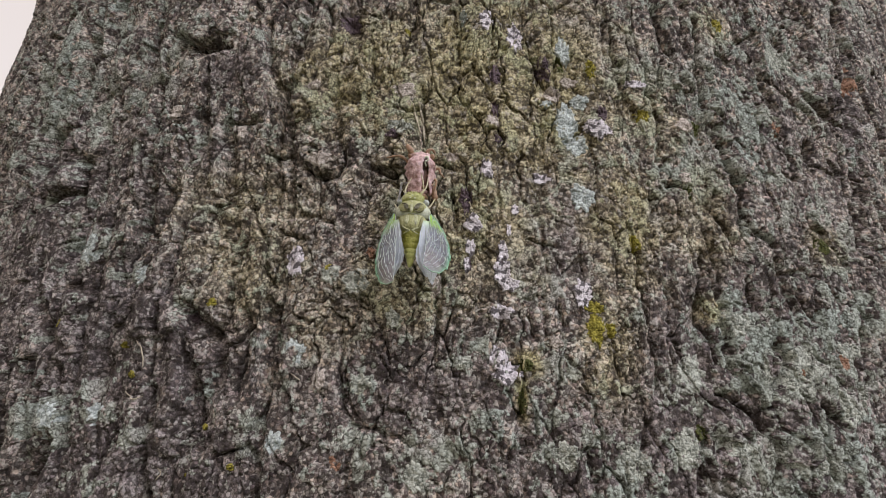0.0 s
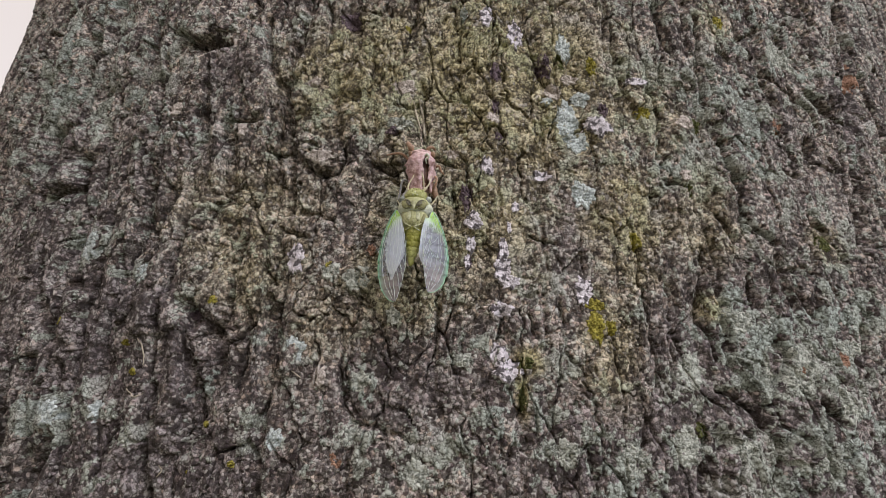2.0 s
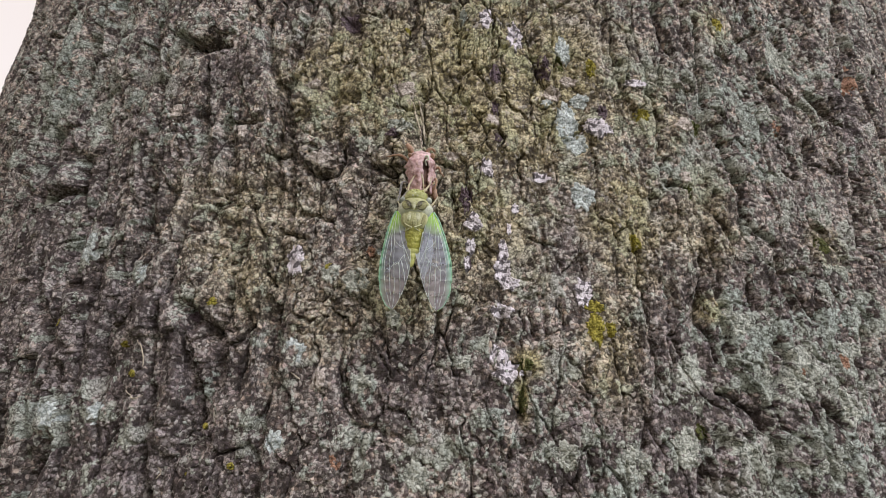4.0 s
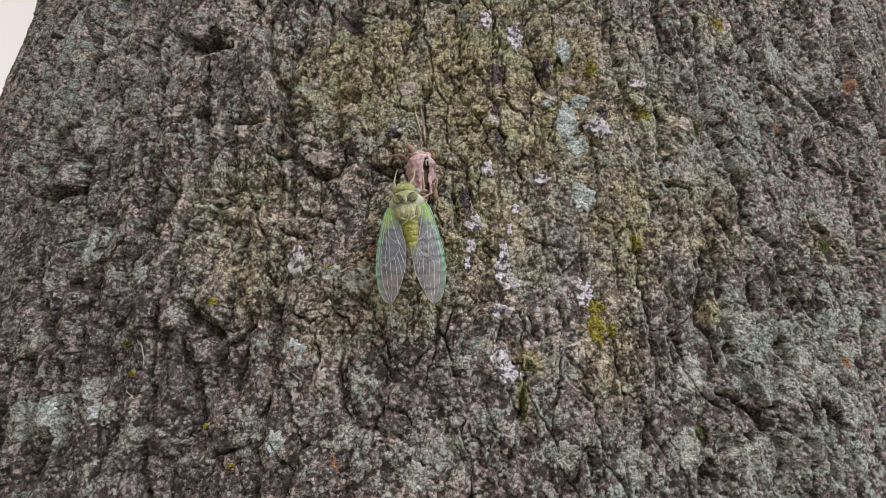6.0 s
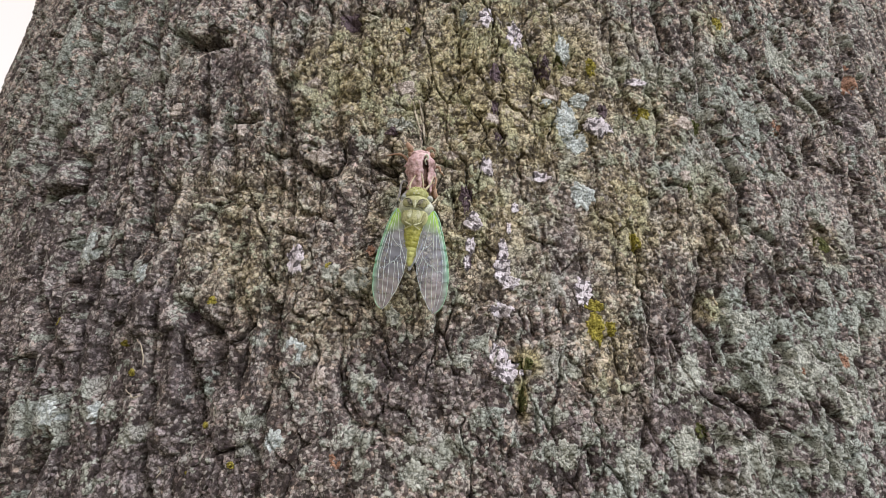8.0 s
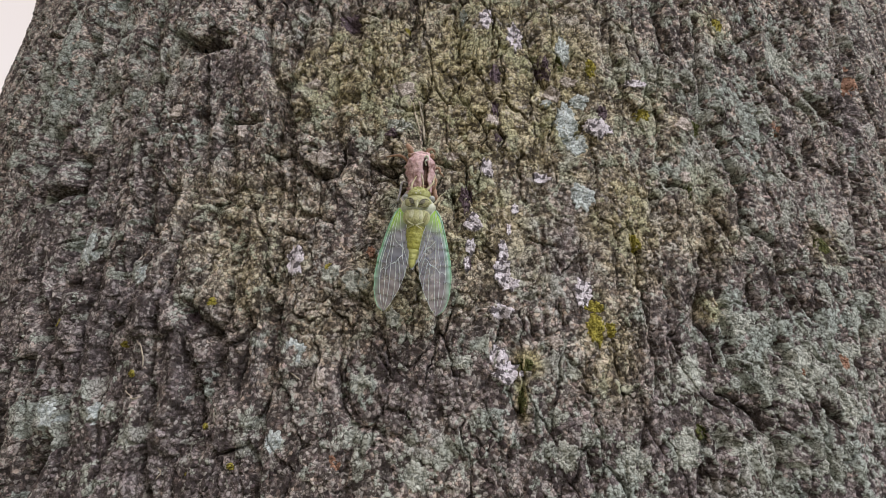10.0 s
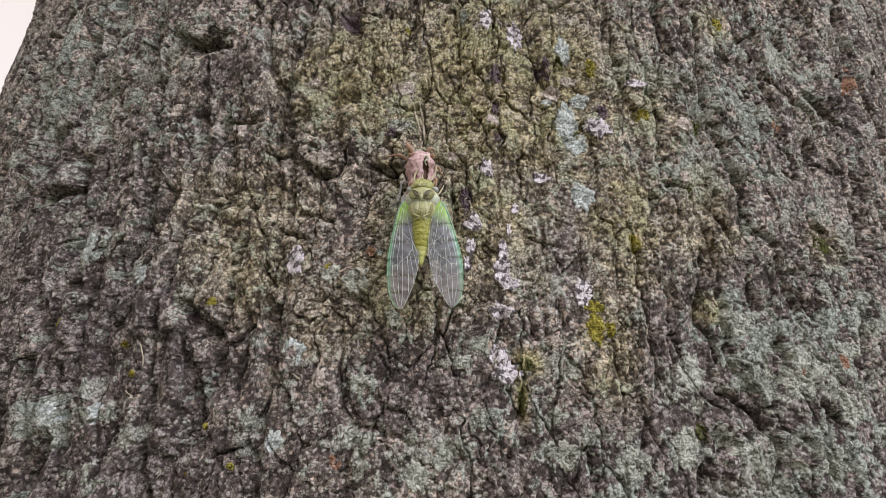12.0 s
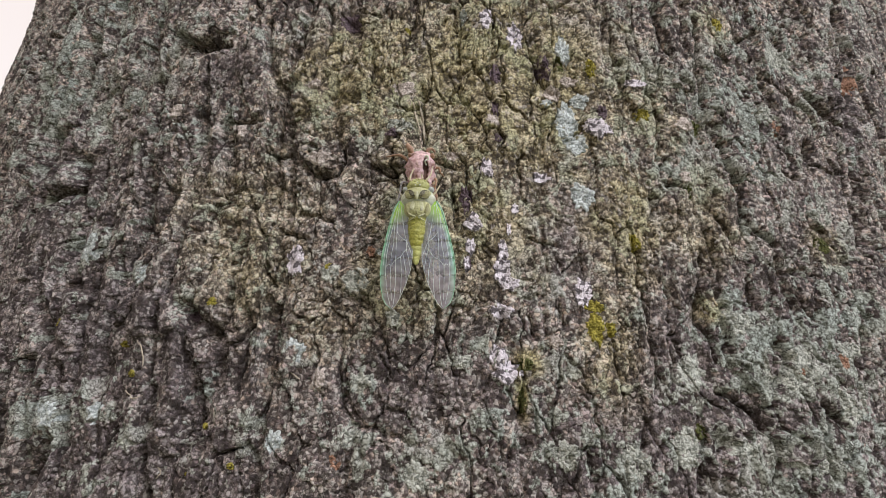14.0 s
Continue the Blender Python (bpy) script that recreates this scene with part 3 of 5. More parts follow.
def at_height(phi, z):
    """The bark's relief in mm at single places, between the grid's points."""
    phi, z = np.asarray(phi, float), np.asarray(z, float)
    i = np.clip(np.searchsorted(PHI, phi) - 1, 0, len(PHI) - 2)
    j = np.clip(np.searchsorted(RISE, z) - 1, 0, len(RISE) - 2)
    fx, fy = (phi - PHI[i]) / (PHI[i + 1] - PHI[i]), (z - RISE[j]) / (RISE[j + 1] - RISE[j])
    top = HEIGHT[j, i] * (1 - fx) + HEIGHT[j, i + 1] * fx
    low = HEIGHT[j + 1, i] * (1 - fx) + HEIGHT[j + 1, i + 1] * fx
    return top * (1 - fy) + low * fy


def on_trunk(phi, z, h):
    """World places from angle (degrees), height and relief (mm)."""
    r = trunk_radius(np.asarray(z) / 1000) + np.asarray(h) / 1000
    a = np.radians(phi)
    return np.stack([r * np.sin(a), -r * np.cos(a), EYE[2] + np.asarray(z) / 1000], -1)


def mesh_from(name, co, quads, mat, smooth_faces=True):
    me = bpy.data.meshes.new(name)
    me.vertices.add(len(co))
    me.vertices.foreach_set("co", np.ascontiguousarray(co, dtype=np.float32).ravel())
    k = quads.shape[1]
    me.loops.add(quads.size)
    me.loops.foreach_set("vertex_index", np.ascontiguousarray(quads, dtype=np.int32).ravel())
    me.polygons.add(len(quads))
    me.polygons.foreach_set("loop_start", np.arange(0, quads.size, k, dtype=np.int32))
    me.update(calc_edges=True)
    me.polygons.foreach_set("use_smooth", np.full(len(quads), smooth_faces))
    me.materials.append(mat)
    return me


def grid_quads(rows, cols):
    i = np.arange(rows * cols).reshape(rows, cols)
    return np.stack([i[:-1, :-1], i[:-1, 1:], i[1:, 1:], i[1:, :-1]], -1).reshape(-1, 4)


def part(name, bm, mat, parent, label=""):
    """Links a bmesh, or ready mesh data, as one mesh under a thing or a part."""
    if isinstance(bm, bmesh.types.BMesh):
        me = bpy.data.meshes.new(name)
        bm.to_mesh(me)
        bm.free()
        me.polygons.foreach_set("use_smooth", [True] * len(me.polygons))
        me.materials.append(mat)
    else:
        me = bm
    ob = new(name, me)
    ob.parent = parent
    return tagged(ob, label)


# ---- the tree ----


def growth_layers(me, phi, z):
    """What grows where: amounts of lichen, algae and bare or dimmed bark on a mesh of the trunk, and each flake's own
    number.
    """
    for name, value in (("lichen", lichen_cover(phi, z)), ("moss", blob_sum(phi, z, MOSS, 0.6, 7)),
                        ("red", blob_sum(phi, z, RED, 0.5, 12)), ("flake", bark_cells(phi, z)[2][1][1])):
        me.attributes.new(name, "FLOAT", "POINT").data.foreach_set("value", value.astype(np.float32).ravel())


def build_tree():
    tree = tagged(new("oak_tree"), "broad old oak with rough grey-brown furrowed bark, spotted with lichen", "tree")
    co = on_trunk(GRID_PHI, GRID_Z, HEIGHT)
    co[..., :2] *= np.sqrt(1 - np.clip((GRID_Z - 2000) / 600, 0, 1) ** 2)[..., None]  # rounded off far overhead
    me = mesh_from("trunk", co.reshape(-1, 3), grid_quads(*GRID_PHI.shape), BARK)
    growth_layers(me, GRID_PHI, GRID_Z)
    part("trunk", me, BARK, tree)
    return tree


def build_ground():
    n = 90
    r = np.concatenate([[0.0], np.geomspace(0.5, 900, n - 1)])
    a = np.linspace(0, 2 * math.pi, 97)
    rr, aa = np.meshgrid(r, a, indexing="ij")
    x, y = rr * np.cos(aa), rr * np.sin(aa)
    z = (fractal(x / 3 + 50, y / 3 + 50, 91, 4) - 0.5) * 0.12 * np.clip(rr, 0, 1)
    ground = new("ground", mesh_from("ground", np.stack([x, y, z], -1).reshape(-1, 3), grid_quads(n, 97), GRASS))
    tagged(ground, "open grassy ground round the foot of the oak", "lawn", kind="structure")


OAK = build_tree()
build_ground()

# ---- shapes for the insects; all in millimetres, turned into metres at the end ----


def add_ball(bm, centre, half, turn=0.0, seg=20, rings=12, lump=0.0, seed=0):
    """An ellipsoid with an uneven skin; turn: degrees round z."""
    made = bmesh.ops.create_uvsphere(bm, u_segments=seg, v_segments=rings, radius=1.0)["verts"]
    rot = Matrix.Rotation(radians(turn), 3, "Z")
    for v in made:
        k = 1 + lump * noise.noise(v.co * 2.7 + Vector((seed, 0, 0)))
        p = rot @ Vector((v.co.x * half[0] * k, v.co.y * half[1] * k, v.co.z * half[2] * k))
        v.co = (p + Vector(centre)) * 0.001
    return made


def add_tube(bm, points, radii, sides=7):
    """A round rod along points, with a radius at each point; ends closed."""
    pts = [Vector(p) for p in points]
    rings = []
    for i, p in enumerate(pts):
        way = (pts[min(i + 1, len(pts) - 1)] - pts[max(i - 1, 0)]).normalized()
        side = way.cross(Vector((0, 0, 1)))
        side = side.normalized() if side.length > 1e-3 else Vector((1, 0, 0))
        up = side.cross(way)
        r = radii[i] if isinstance(radii, (list, tuple)) else radii
        rings.append([bm.verts.new((p + (side * math.cos(a) + up * math.sin(a)) * r) * 0.001)
                      for a in (2 * math.pi * k / sides for k in range(sides))])
    for a, b in zip(rings, rings[1:]):
        for k in range(sides):
            bm.faces.new((a[k], a[(k + 1) % sides], b[(k + 1) % sides], b[k]))
    bm.faces.new(rings[0][::-1])
    bm.faces.new(rings[-1])


def curve_through(points, n=6):
    """Points of a smooth line through the given ones."""
    p = np.array(points, float)
    ext = np.vstack([2 * p[0] - p[1], p, 2 * p[-1] - p[-2]])
    out = []
    for i in range(1, len(ext) - 2):
        for t in np.linspace(0, 1, n, endpoint=False):
            a, b, c, d = ext[i - 1:i + 3]
            out.append(0.5 * (2 * b + (c - a) * t + (2 * a - 5 * b + 4 * c - d) * t * t + (3 * b - a - 3 * c + d) * t ** 3))
    return out + [p[-1]]


def seat(phi, z, h):
    """The pose on the trunk at an angle, height and relief (mm): x to the side, y up the trunk, z outwards."""
    o = Vector(on_trunk(phi, z, h))
    a = radians(phi)
    slope = float(trunk_radius(z / 1000 + 1e-4) - trunk_radius(z / 1000 - 1e-4)) / 2e-4
    x = Vector((math.cos(a), math.sin(a), 0))
    y = Vector((math.sin(a) * slope, -math.cos(a) * slope, 1)).normalized()
    zz = x.cross(y)
    m = Matrix((x, y, zz)).transposed().to_4x4()
    m.translation = o
    return m


def leg_part(name, points, radii, mat, parent, label=""):
    bm = bmesh.new()
    pts = curve_through(points, 5)
    rr = np.interp(np.linspace(0, 1, len(pts)), np.linspace(0, 1, len(radii)), radii)
    add_tube(bm, pts, [float(r) for r in rr])
    return part(name, bm, mat, parent, label)


WHITE_PATCHES = (
    (0.29, 82.7, 3.1, 6.2), (-0.46, 54.6, 4.9, 5.4), (-0.64, 42.8, 2.9, 4.6), (-0.84, 34.8, 1.9, 4.5), (1.00, 40.6, 2.6, 5.9),
    (0.91, 30.5, 4.4, 7.1), (1.26, 25.3, 5.0, 3.8), (0.76, 12.3, 5.8, 4.0), (0.59, -8.1, 4.2, 6.4), (0.97, -15.3, 7.1, 5.2),
    (6.52, 105.8, 8.2, 5.8), (4.91, 20.8, 4.5, 7.6), (-9.85, 37.7, 5.2, 8.1), (3.26, 79.1, 5.2, 3.2), (1.70, 61.4, 2.3, 3.1),
    (1.32, 51.0, 1.3, 3.4), (9.33, 134.2, 7.3, 2.9), (0.49, 170.3, 4.6, 7.7), (2.20, 161.8, 5.4, 9.3),
)
TAN_PATCHES = (
    (-4.34, 128.7, 6.7, 4.6), (-9.80, 134.9, 4.6, 3.4), (0.72, 109.5, 4.1, 3.8), (11.90, 111.0, 5.5, 4.6), (-7.80, -17.9, 3.8, 5.7),
    (11.52, 82.2, 4.6, 3.4), (-6.59, 17.3, 4.7, 2.1), (-2.35, 24.8, 2.6, 5.7), (-1.55, 90.5, 4.0, 3.0), (5.25, 134.0, 5.0, 3.3),
    (4.23, 127.0, 4.9, 5.9), (-9.03, 91.1, 7.9, 4.3), (3.35, -1.6, 3.5, 3.4), (-10.29, 58.9, 3.0, 2.3), (-18.90, 125.8, 5.8, 4.3),
    (-14.04, 110.1, 3.2, 4.6), (-15.75, 109.9, 3.7, 4.0),
)
GREEN_PATCHES = (
    (-6.40, 27.7, 8.0, 6.9),
    (-17.46, -44.8, 4.3, 6.2), (-7.74, 30.5, 4.9, 5.4), (6.62, -52.6, 7.2, 7.8), (-3.19, -57.4, 5.4, 7.2), (3.47, -48.9, 6.0, 7.4),
    (-5.96, -19.7, 7.4, 4.7), (-4.60, 107.4, 7.7, 4.4),
)
GREEN_MORE_PATCHES = (
    (13.07, 7.3, 9.7, 6.8), (9.15, -47.7, 7.5, 9.8), (15.74, -13.4, 14.2, 11.2), (14.72, -14.5, 7.4, 6.0),
    (15.49, -52.2, 13.2, 10.1), (18.60, -31.7, 10.5, 10.9), (10.17, -15.3, 9.3, 9.7), (12.01, -48.6, 8.1, 5.9),
    (19.64, -5.9, 9.8, 6.4), (-6.44, -40.4, 8.2, 4.5), (-1.04, -10.1, 4.4, 3.8), (-4.44, 9.5, 4.1, 5.0), (20.44, 163.2, 14.7, 11.9),
    (18.22, 124.3, 10.2, 7.2),
)
BLUE_PATCHES = (
    (4.93, 109.6, 7.2, 11.4), (5.77, 121.7, 5.6, 5.2), (5.30, 97.3, 6.5, 6.8), (5.10, 153.4, 4.5, 9.0),
    (-23.60, 49.7, 13.8, 10.3), (-18.96, 32.6, 7.4, 5.9), (-9.83, -44.7, 5.5, 5.4), (-19.41, -34.0, 8.2, 6.5),
    (-22.93, -37.2, 11.8, 6.7), (-23.43, -46.5, 8.0, 4.0), (5.38, 69.0, 6.8, 7.5), (-9.30, -5.4, 5.9, 6.4), (-5.28, 41.0, 1.6, 2.2),
    (3.87, 121.1, 3.6, 2.6), (-0.90, 172.2, 2.5, 4.9),
)
YELLOW_PATCHES = (
    (5.35, 4.1, 4.8, 8.7), (6.11, 4.1, 2.6, 4.1), (5.37, 14.6, 5.3, 2.9), (-18.84, -2.6, 2.1, 2.0), (-17.65, -16.4, 2.0, 1.9),
    (-13.31, -39.0, 2.0, 1.5), (-7.89, 34.3, 2.1, 1.7), (-14.13, 18.1, 2.3, 2.4), (-14.24, -61.2, 2.4, 1.4),
    (-23.70, 8.7, 2.7, 2.2), (6.53, 141.2, 3.2, 6.0), (9.39, 115.8, 4.9, 4.1), (15.88, 178.5, 4.1, 4.8), (7.90, 45.5, 3.6, 5.6),
    (-4.25, 164.9, 1.6, 1.8), (-11.81, -55.7, 1.9, 1.7),
)
DARK_PATCHES = (
    (1.87, -11.3, 3.9, 3.3), (1.66, -26.9, 2.1, 5.5), (19.77, 48.3, 6.6, 4.9), (10.08, -41.2, 3.7, 4.1), (12.82, 110.7, 3.5, 5.3),
    (11.69, 74.1, 2.9, 4.2), (4.87, 145.5, 2.2, 6.8),
)
RUST_PATCHES = (
    (16.02, -15.4, 2.6, 2.5), (18.84, -11.1, 4.3, 4.2), (-6.72, -51.5, 3.5, 4.4), (27.63, 164.9, 7.2, 16.0),
    (-5.71, 41.0, 2.2, 3.3), (18.71, 112.9, 6.8, 9.1), (-29.18, 140.5, 5.6, 9.4),
)
STAIN_PATCHES = (
    (-0.84, 67.0, 3.3, 8.0), (0.84, 117.4, 2.9, 5.1), (0.99, 99.6, 2.9, 2.5), (-0.79, 34.8, 2.1, 4.0), (0.87, 35.3, 2.6, 5.3),
    (-15.32, 10.7, 3.2, 3.8), (-7.96, 173.3, 6.7, 6.5), (0.96, 136.2, 3.6, 6.6), (3.87, 141.8, 3.7, 8.8), (-4.89, 103.4, 4.1, 2.8),
    (6.98, 115.2, 3.7, 4.5),
)

# ---- growths on the bark ----


def crust_mesh(name, phi, z, rx, ry, mat, lift, rough, seed, rings=16, spokes=44, steep=0.22, layers=False, grain=2.2, even=0.0):
    """A ragged piece that follows the bark and stands proud of it; half sizes in mm. Returns the mesh and its middle."""
    t = np.linspace(0, 1, rings)[:, None] ** 0.8
    a = np.linspace(0, 2 * math.pi, spokes, endpoint=False)[None, :]
    rag = 0.42 + 1.16 * fractal(np.cos(a) * 2.8 + seed * 3.7 + 40, np.sin(a) * 2.8 + 11 * seed + 40, 101, 4, 0.6)
    u, v = t * rag * rx * np.cos(a), t * rag * ry * np.sin(a)
    p, h = phi + u / MM_PER_DEG, z + v
    lump = (fractal(u / grain + 60 + seed, v / grain + 60, 103, 3, 0.6) - 0.5) * 2 * rough
    edge = smooth(1 - t, 0.0, steep)
    under = at_height(p, h)
    if even:  # a crust that fills the hollows below it
        spans = [at_height(p + a / MM_PER_DEG, h + b) for a, b in ((2, 0), (-2, 0), (0, 2), (0, -2), (1, 1), (-1, 1), (1, -1), (-1, -1))]
        under = under * (1 - even) + even * (sum(spans) / len(spans) + 0.3)
    up = under + (lift + lump) * edge - 0.9 * (1 - edge)
    co = on_trunk(p, h, up).reshape(-1, 3)
    i = np.arange(rings * spokes).reshape(rings, spokes)
    j = np.roll(i, -1, axis=1)
    quads = np.stack([i[:-1], i[1:], j[1:], j[:-1]], -1).reshape(-1, 4)
    middle = Vector(co.mean(axis=0))
    me = mesh_from(name, co - np.array(middle), quads, mat)
    if layers:
        growth_layers(me, p, h)
    return me, middle


def crust(name, label, category, phi, z, rx, ry, mat, lift=0.9, rough=1.4, seed=0, group="", grain=2.2):
    rings = int(min(36, max(16, 3.2 * max(rx, ry))))
    me, middle = crust_mesh(name, phi, z, rx, ry, mat, lift, rough, seed, rings, int(rings * 3.3), grain=grain, even=0.85 if mat is LICHEN_WHITE else 0.3)
    ob = new(name, me)
    ob.location = middle
    return tagged(ob, label, category, group)


def bark_plates(tree):
    """Knobs and plates of bark that stand out from the ridges, each a piece of its own."""
    rng = random.Random(4)
    rows = [(a, h, rx * 0.85, ry * 0.85, 0.5 + 0.4 * s) for a, h, rx, ry, s in BOSSES + BOSSES_MORE]
    for i in range(300):
        a, h = rng.uniform(-38, 34), rng.uniform(-65, 215)
        rows.append((a, h, rng.uniform(3.0, 7.5), rng.uniform(4.0, 12.0), rng.uniform(0.4, 1.3)))
    grown = WHITE_PATCHES + TAN_PATCHES + GREEN_PATCHES + YELLOW_PATCHES + DARK_PATCHES + STAIN_PATCHES
    rows = [r for r in rows if all(math.hypot((r[0] - g[0]) * MM_PER_DEG / (r[2] + g[2]), (r[1] - g[1]) / (r[3] + g[3])) > 0.85 for g in grown)]
    for n, (a, h, rx, ry, lift) in enumerate(rows):
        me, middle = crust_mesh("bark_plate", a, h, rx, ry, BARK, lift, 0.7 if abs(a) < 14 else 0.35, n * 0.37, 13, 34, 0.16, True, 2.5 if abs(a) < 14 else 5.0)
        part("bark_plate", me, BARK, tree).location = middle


bark_plates(OAK)


PATCHES = (
    ("lichen_patch", "small white crusty lichen with dark pits on the bark", "lichen", WHITE_PATCHES, LICHEN_WHITE, 0.8, 0.35),
    ("lichen_patch", "pinkish-tan lichen crust on a knob of bark", "lichen", TAN_PATCHES, LICHEN_TAN, 0.6, 0.7),
    ("lichen_patch", "pale grey-green leafy lichen rosette on the bark", "lichen", GREEN_PATCHES + GREEN_MORE_PATCHES, LICHEN_GREEN, 0.35, 0.8),
    ("lichen_patch", "bluish-white powdery lichen spreading over the bark", "lichen", BLUE_PATCHES, LICHEN_BLUE, 0.35, 0.7),
    ("moss_tuft", "yellow-green powdery moss on the bark", "moss", YELLOW_PATCHES, MOSS_YELLOW, 0.5, 1.2),
    ("dark_patch", "dark damp algae stain in a hollow of the bark", "algae", DARK_PATCHES, MOSS_DARK, 0.3, 0.8),
    ("dark_patch", "blackish purple stain of old sap on the bark", "stain", STAIN_PATCHES, TAR, 0.35, 0.7),
    ("rusty_patch", "rust-coloured bare flake on the bark", "stain", RUST_PATCHES, RUST, 0.3, 0.8),
)
for name, label, category, rows, mat, lift, rough in PATCHES:
    for n, (phi, z, rx, ry) in enumerate(rows):
        crust(name, label, category, phi, z, rx, ry, mat, lift, rough * min(1.0, 11 / max(rx, ry)), seed=n + len(rows), group=category + " on the trunk", grain=max(1.3, 0.2 * max(rx, ry)))


def fibre(label, points, thick):
    """A dry strand lying on the bark; points: angle, height (mm)."""
    line = [Vector(on_trunk(p, h, at_height(p, h) + thick + 0.3)) for p, h in curve_through(points, 5)]
    middle = sum(line, Vector()) / len(line)
    bm = bmesh.new()
    add_tube(bm, [(p - middle) * 1000 for p in line], [thick * (0.45 + 0.55 * math.sin(math.pi * (i + 0.5) / len(line))) for i in range(len(line))], 6)
    ob = part("fibre", bm, FIBRE, None)
    ob.location = middle
    tagged(ob, label, "plant fibre", "fibres on the trunk")


for label, points, thick in (
    ("pale dry rootlet lying across the bark", ((-17.63, -0.4), (-17.22, -6.2), (-17.13, -13.0)), 0.35),
    ("pale dry rootlet lying across the bark", ((-9.32, -14.0), (-8.88, -17.1), (-8.73, -18.0)), 0.3),
    ("flat strand of dry bark fibre", ((-3.47, 122.0), (-3.23, 110.7), (-3.11, 98.3)), 0.7),
    ("flat strand of dry bark fibre", ((-3.78, 120.4), (-3.60, 112.4), (-3.30, 103.0)), 0.5),
    ("tiny white splinter stuck in the bark", ((6.74, -12.1), (6.59, -15.5)), 0.5),
    ("tiny white splinter stuck in the bark", ((11.81, 15.9), (11.93, 15.7)), 0.4),
    ("tiny white splinter stuck in the bark", ((13.81, 21.0), (13.88, 19.7)), 0.4),
    ("pale dry rootlet lying across the bark", ((-17.83, -23.9), (-17.32, -27.5), (-16.90, -26.2)), 0.3),
    ("pale dry rootlet lying across the bark", ((-16.06, -64.0), (-15.83, -61.2), (-15.96, -58.5)), 0.3),
):
    fibre(label, points, thick)

# ---- the shed shell ----
SHELL_AT = seat(-3.1, 77.0, 7.0)


def half_shell(side, cut, mat_name_seed):
    """One side of the split back: a thick curved plate, crumpled, with a raised lip along the split."""
    bm = bmesh.new()
    rows, cols = 22, 16
    outer, inner = [], []
    for i in range(rows):
        v = i / (rows - 1)
        y = 11.0 - 22.0 * v
        wide = 6.7 * (1 - (max(0.0, 0.4 - v) / 0.44) ** 2) if v < 0.4 else 6.7 - 3.0 * (v - 0.4)
        deep = 6.0 * (1 - (max(0.0, 0.42 - v) / 0.46) ** 2) if v < 0.42 else 6.0 - 4.0 * (v - 0.42)
        edge = cut + (1.6 if side > 0 else -1.2) * v + 0.4 * math.sin(v * 13 + side)
        for ring, k in ((outer, 1.0), (inner, 0.9)):
            line = []
            a0 = math.acos(max(-0.98, min(0.98, side * edge / wide)))
            for j in range(cols):
                a = a0 * (1 - j / (cols - 1)) + (-0.35) * (j / (cols - 1))
                wrinkle = 1 + 0.15 * noise.noise(Vector((a * 6, y * 1.3, side))) + 0.24 * noise.noise(Vector((a * 2.5, y * 0.5, side * 4 + mat_name_seed))) + 0.03 * math.sin(y * 2.6)
                line.append(bm.verts.new(Vector((side * wide * k * wrinkle * math.cos(a), y, deep * k * wrinkle * math.sin(a))) * 0.001))
            ring.append(line)
    for grid, flip in ((outer, side < 0), (inner, side > 0)):
        for i in range(rows - 1):
            for j in range(cols - 1):
                q = (grid[i][j], grid[i][j + 1], grid[i + 1][j + 1], grid[i + 1][j])
                bm.faces.new(q[::-1] if flip else q)
    for i in range(rows - 1):
        for j in (0, cols - 1):
            bm.faces.new((outer[i][j], outer[i + 1][j], inner[i + 1][j], inner[i][j]))
    bmesh.ops.recalc_face_normals(bm, faces=bm.faces)
    return bm


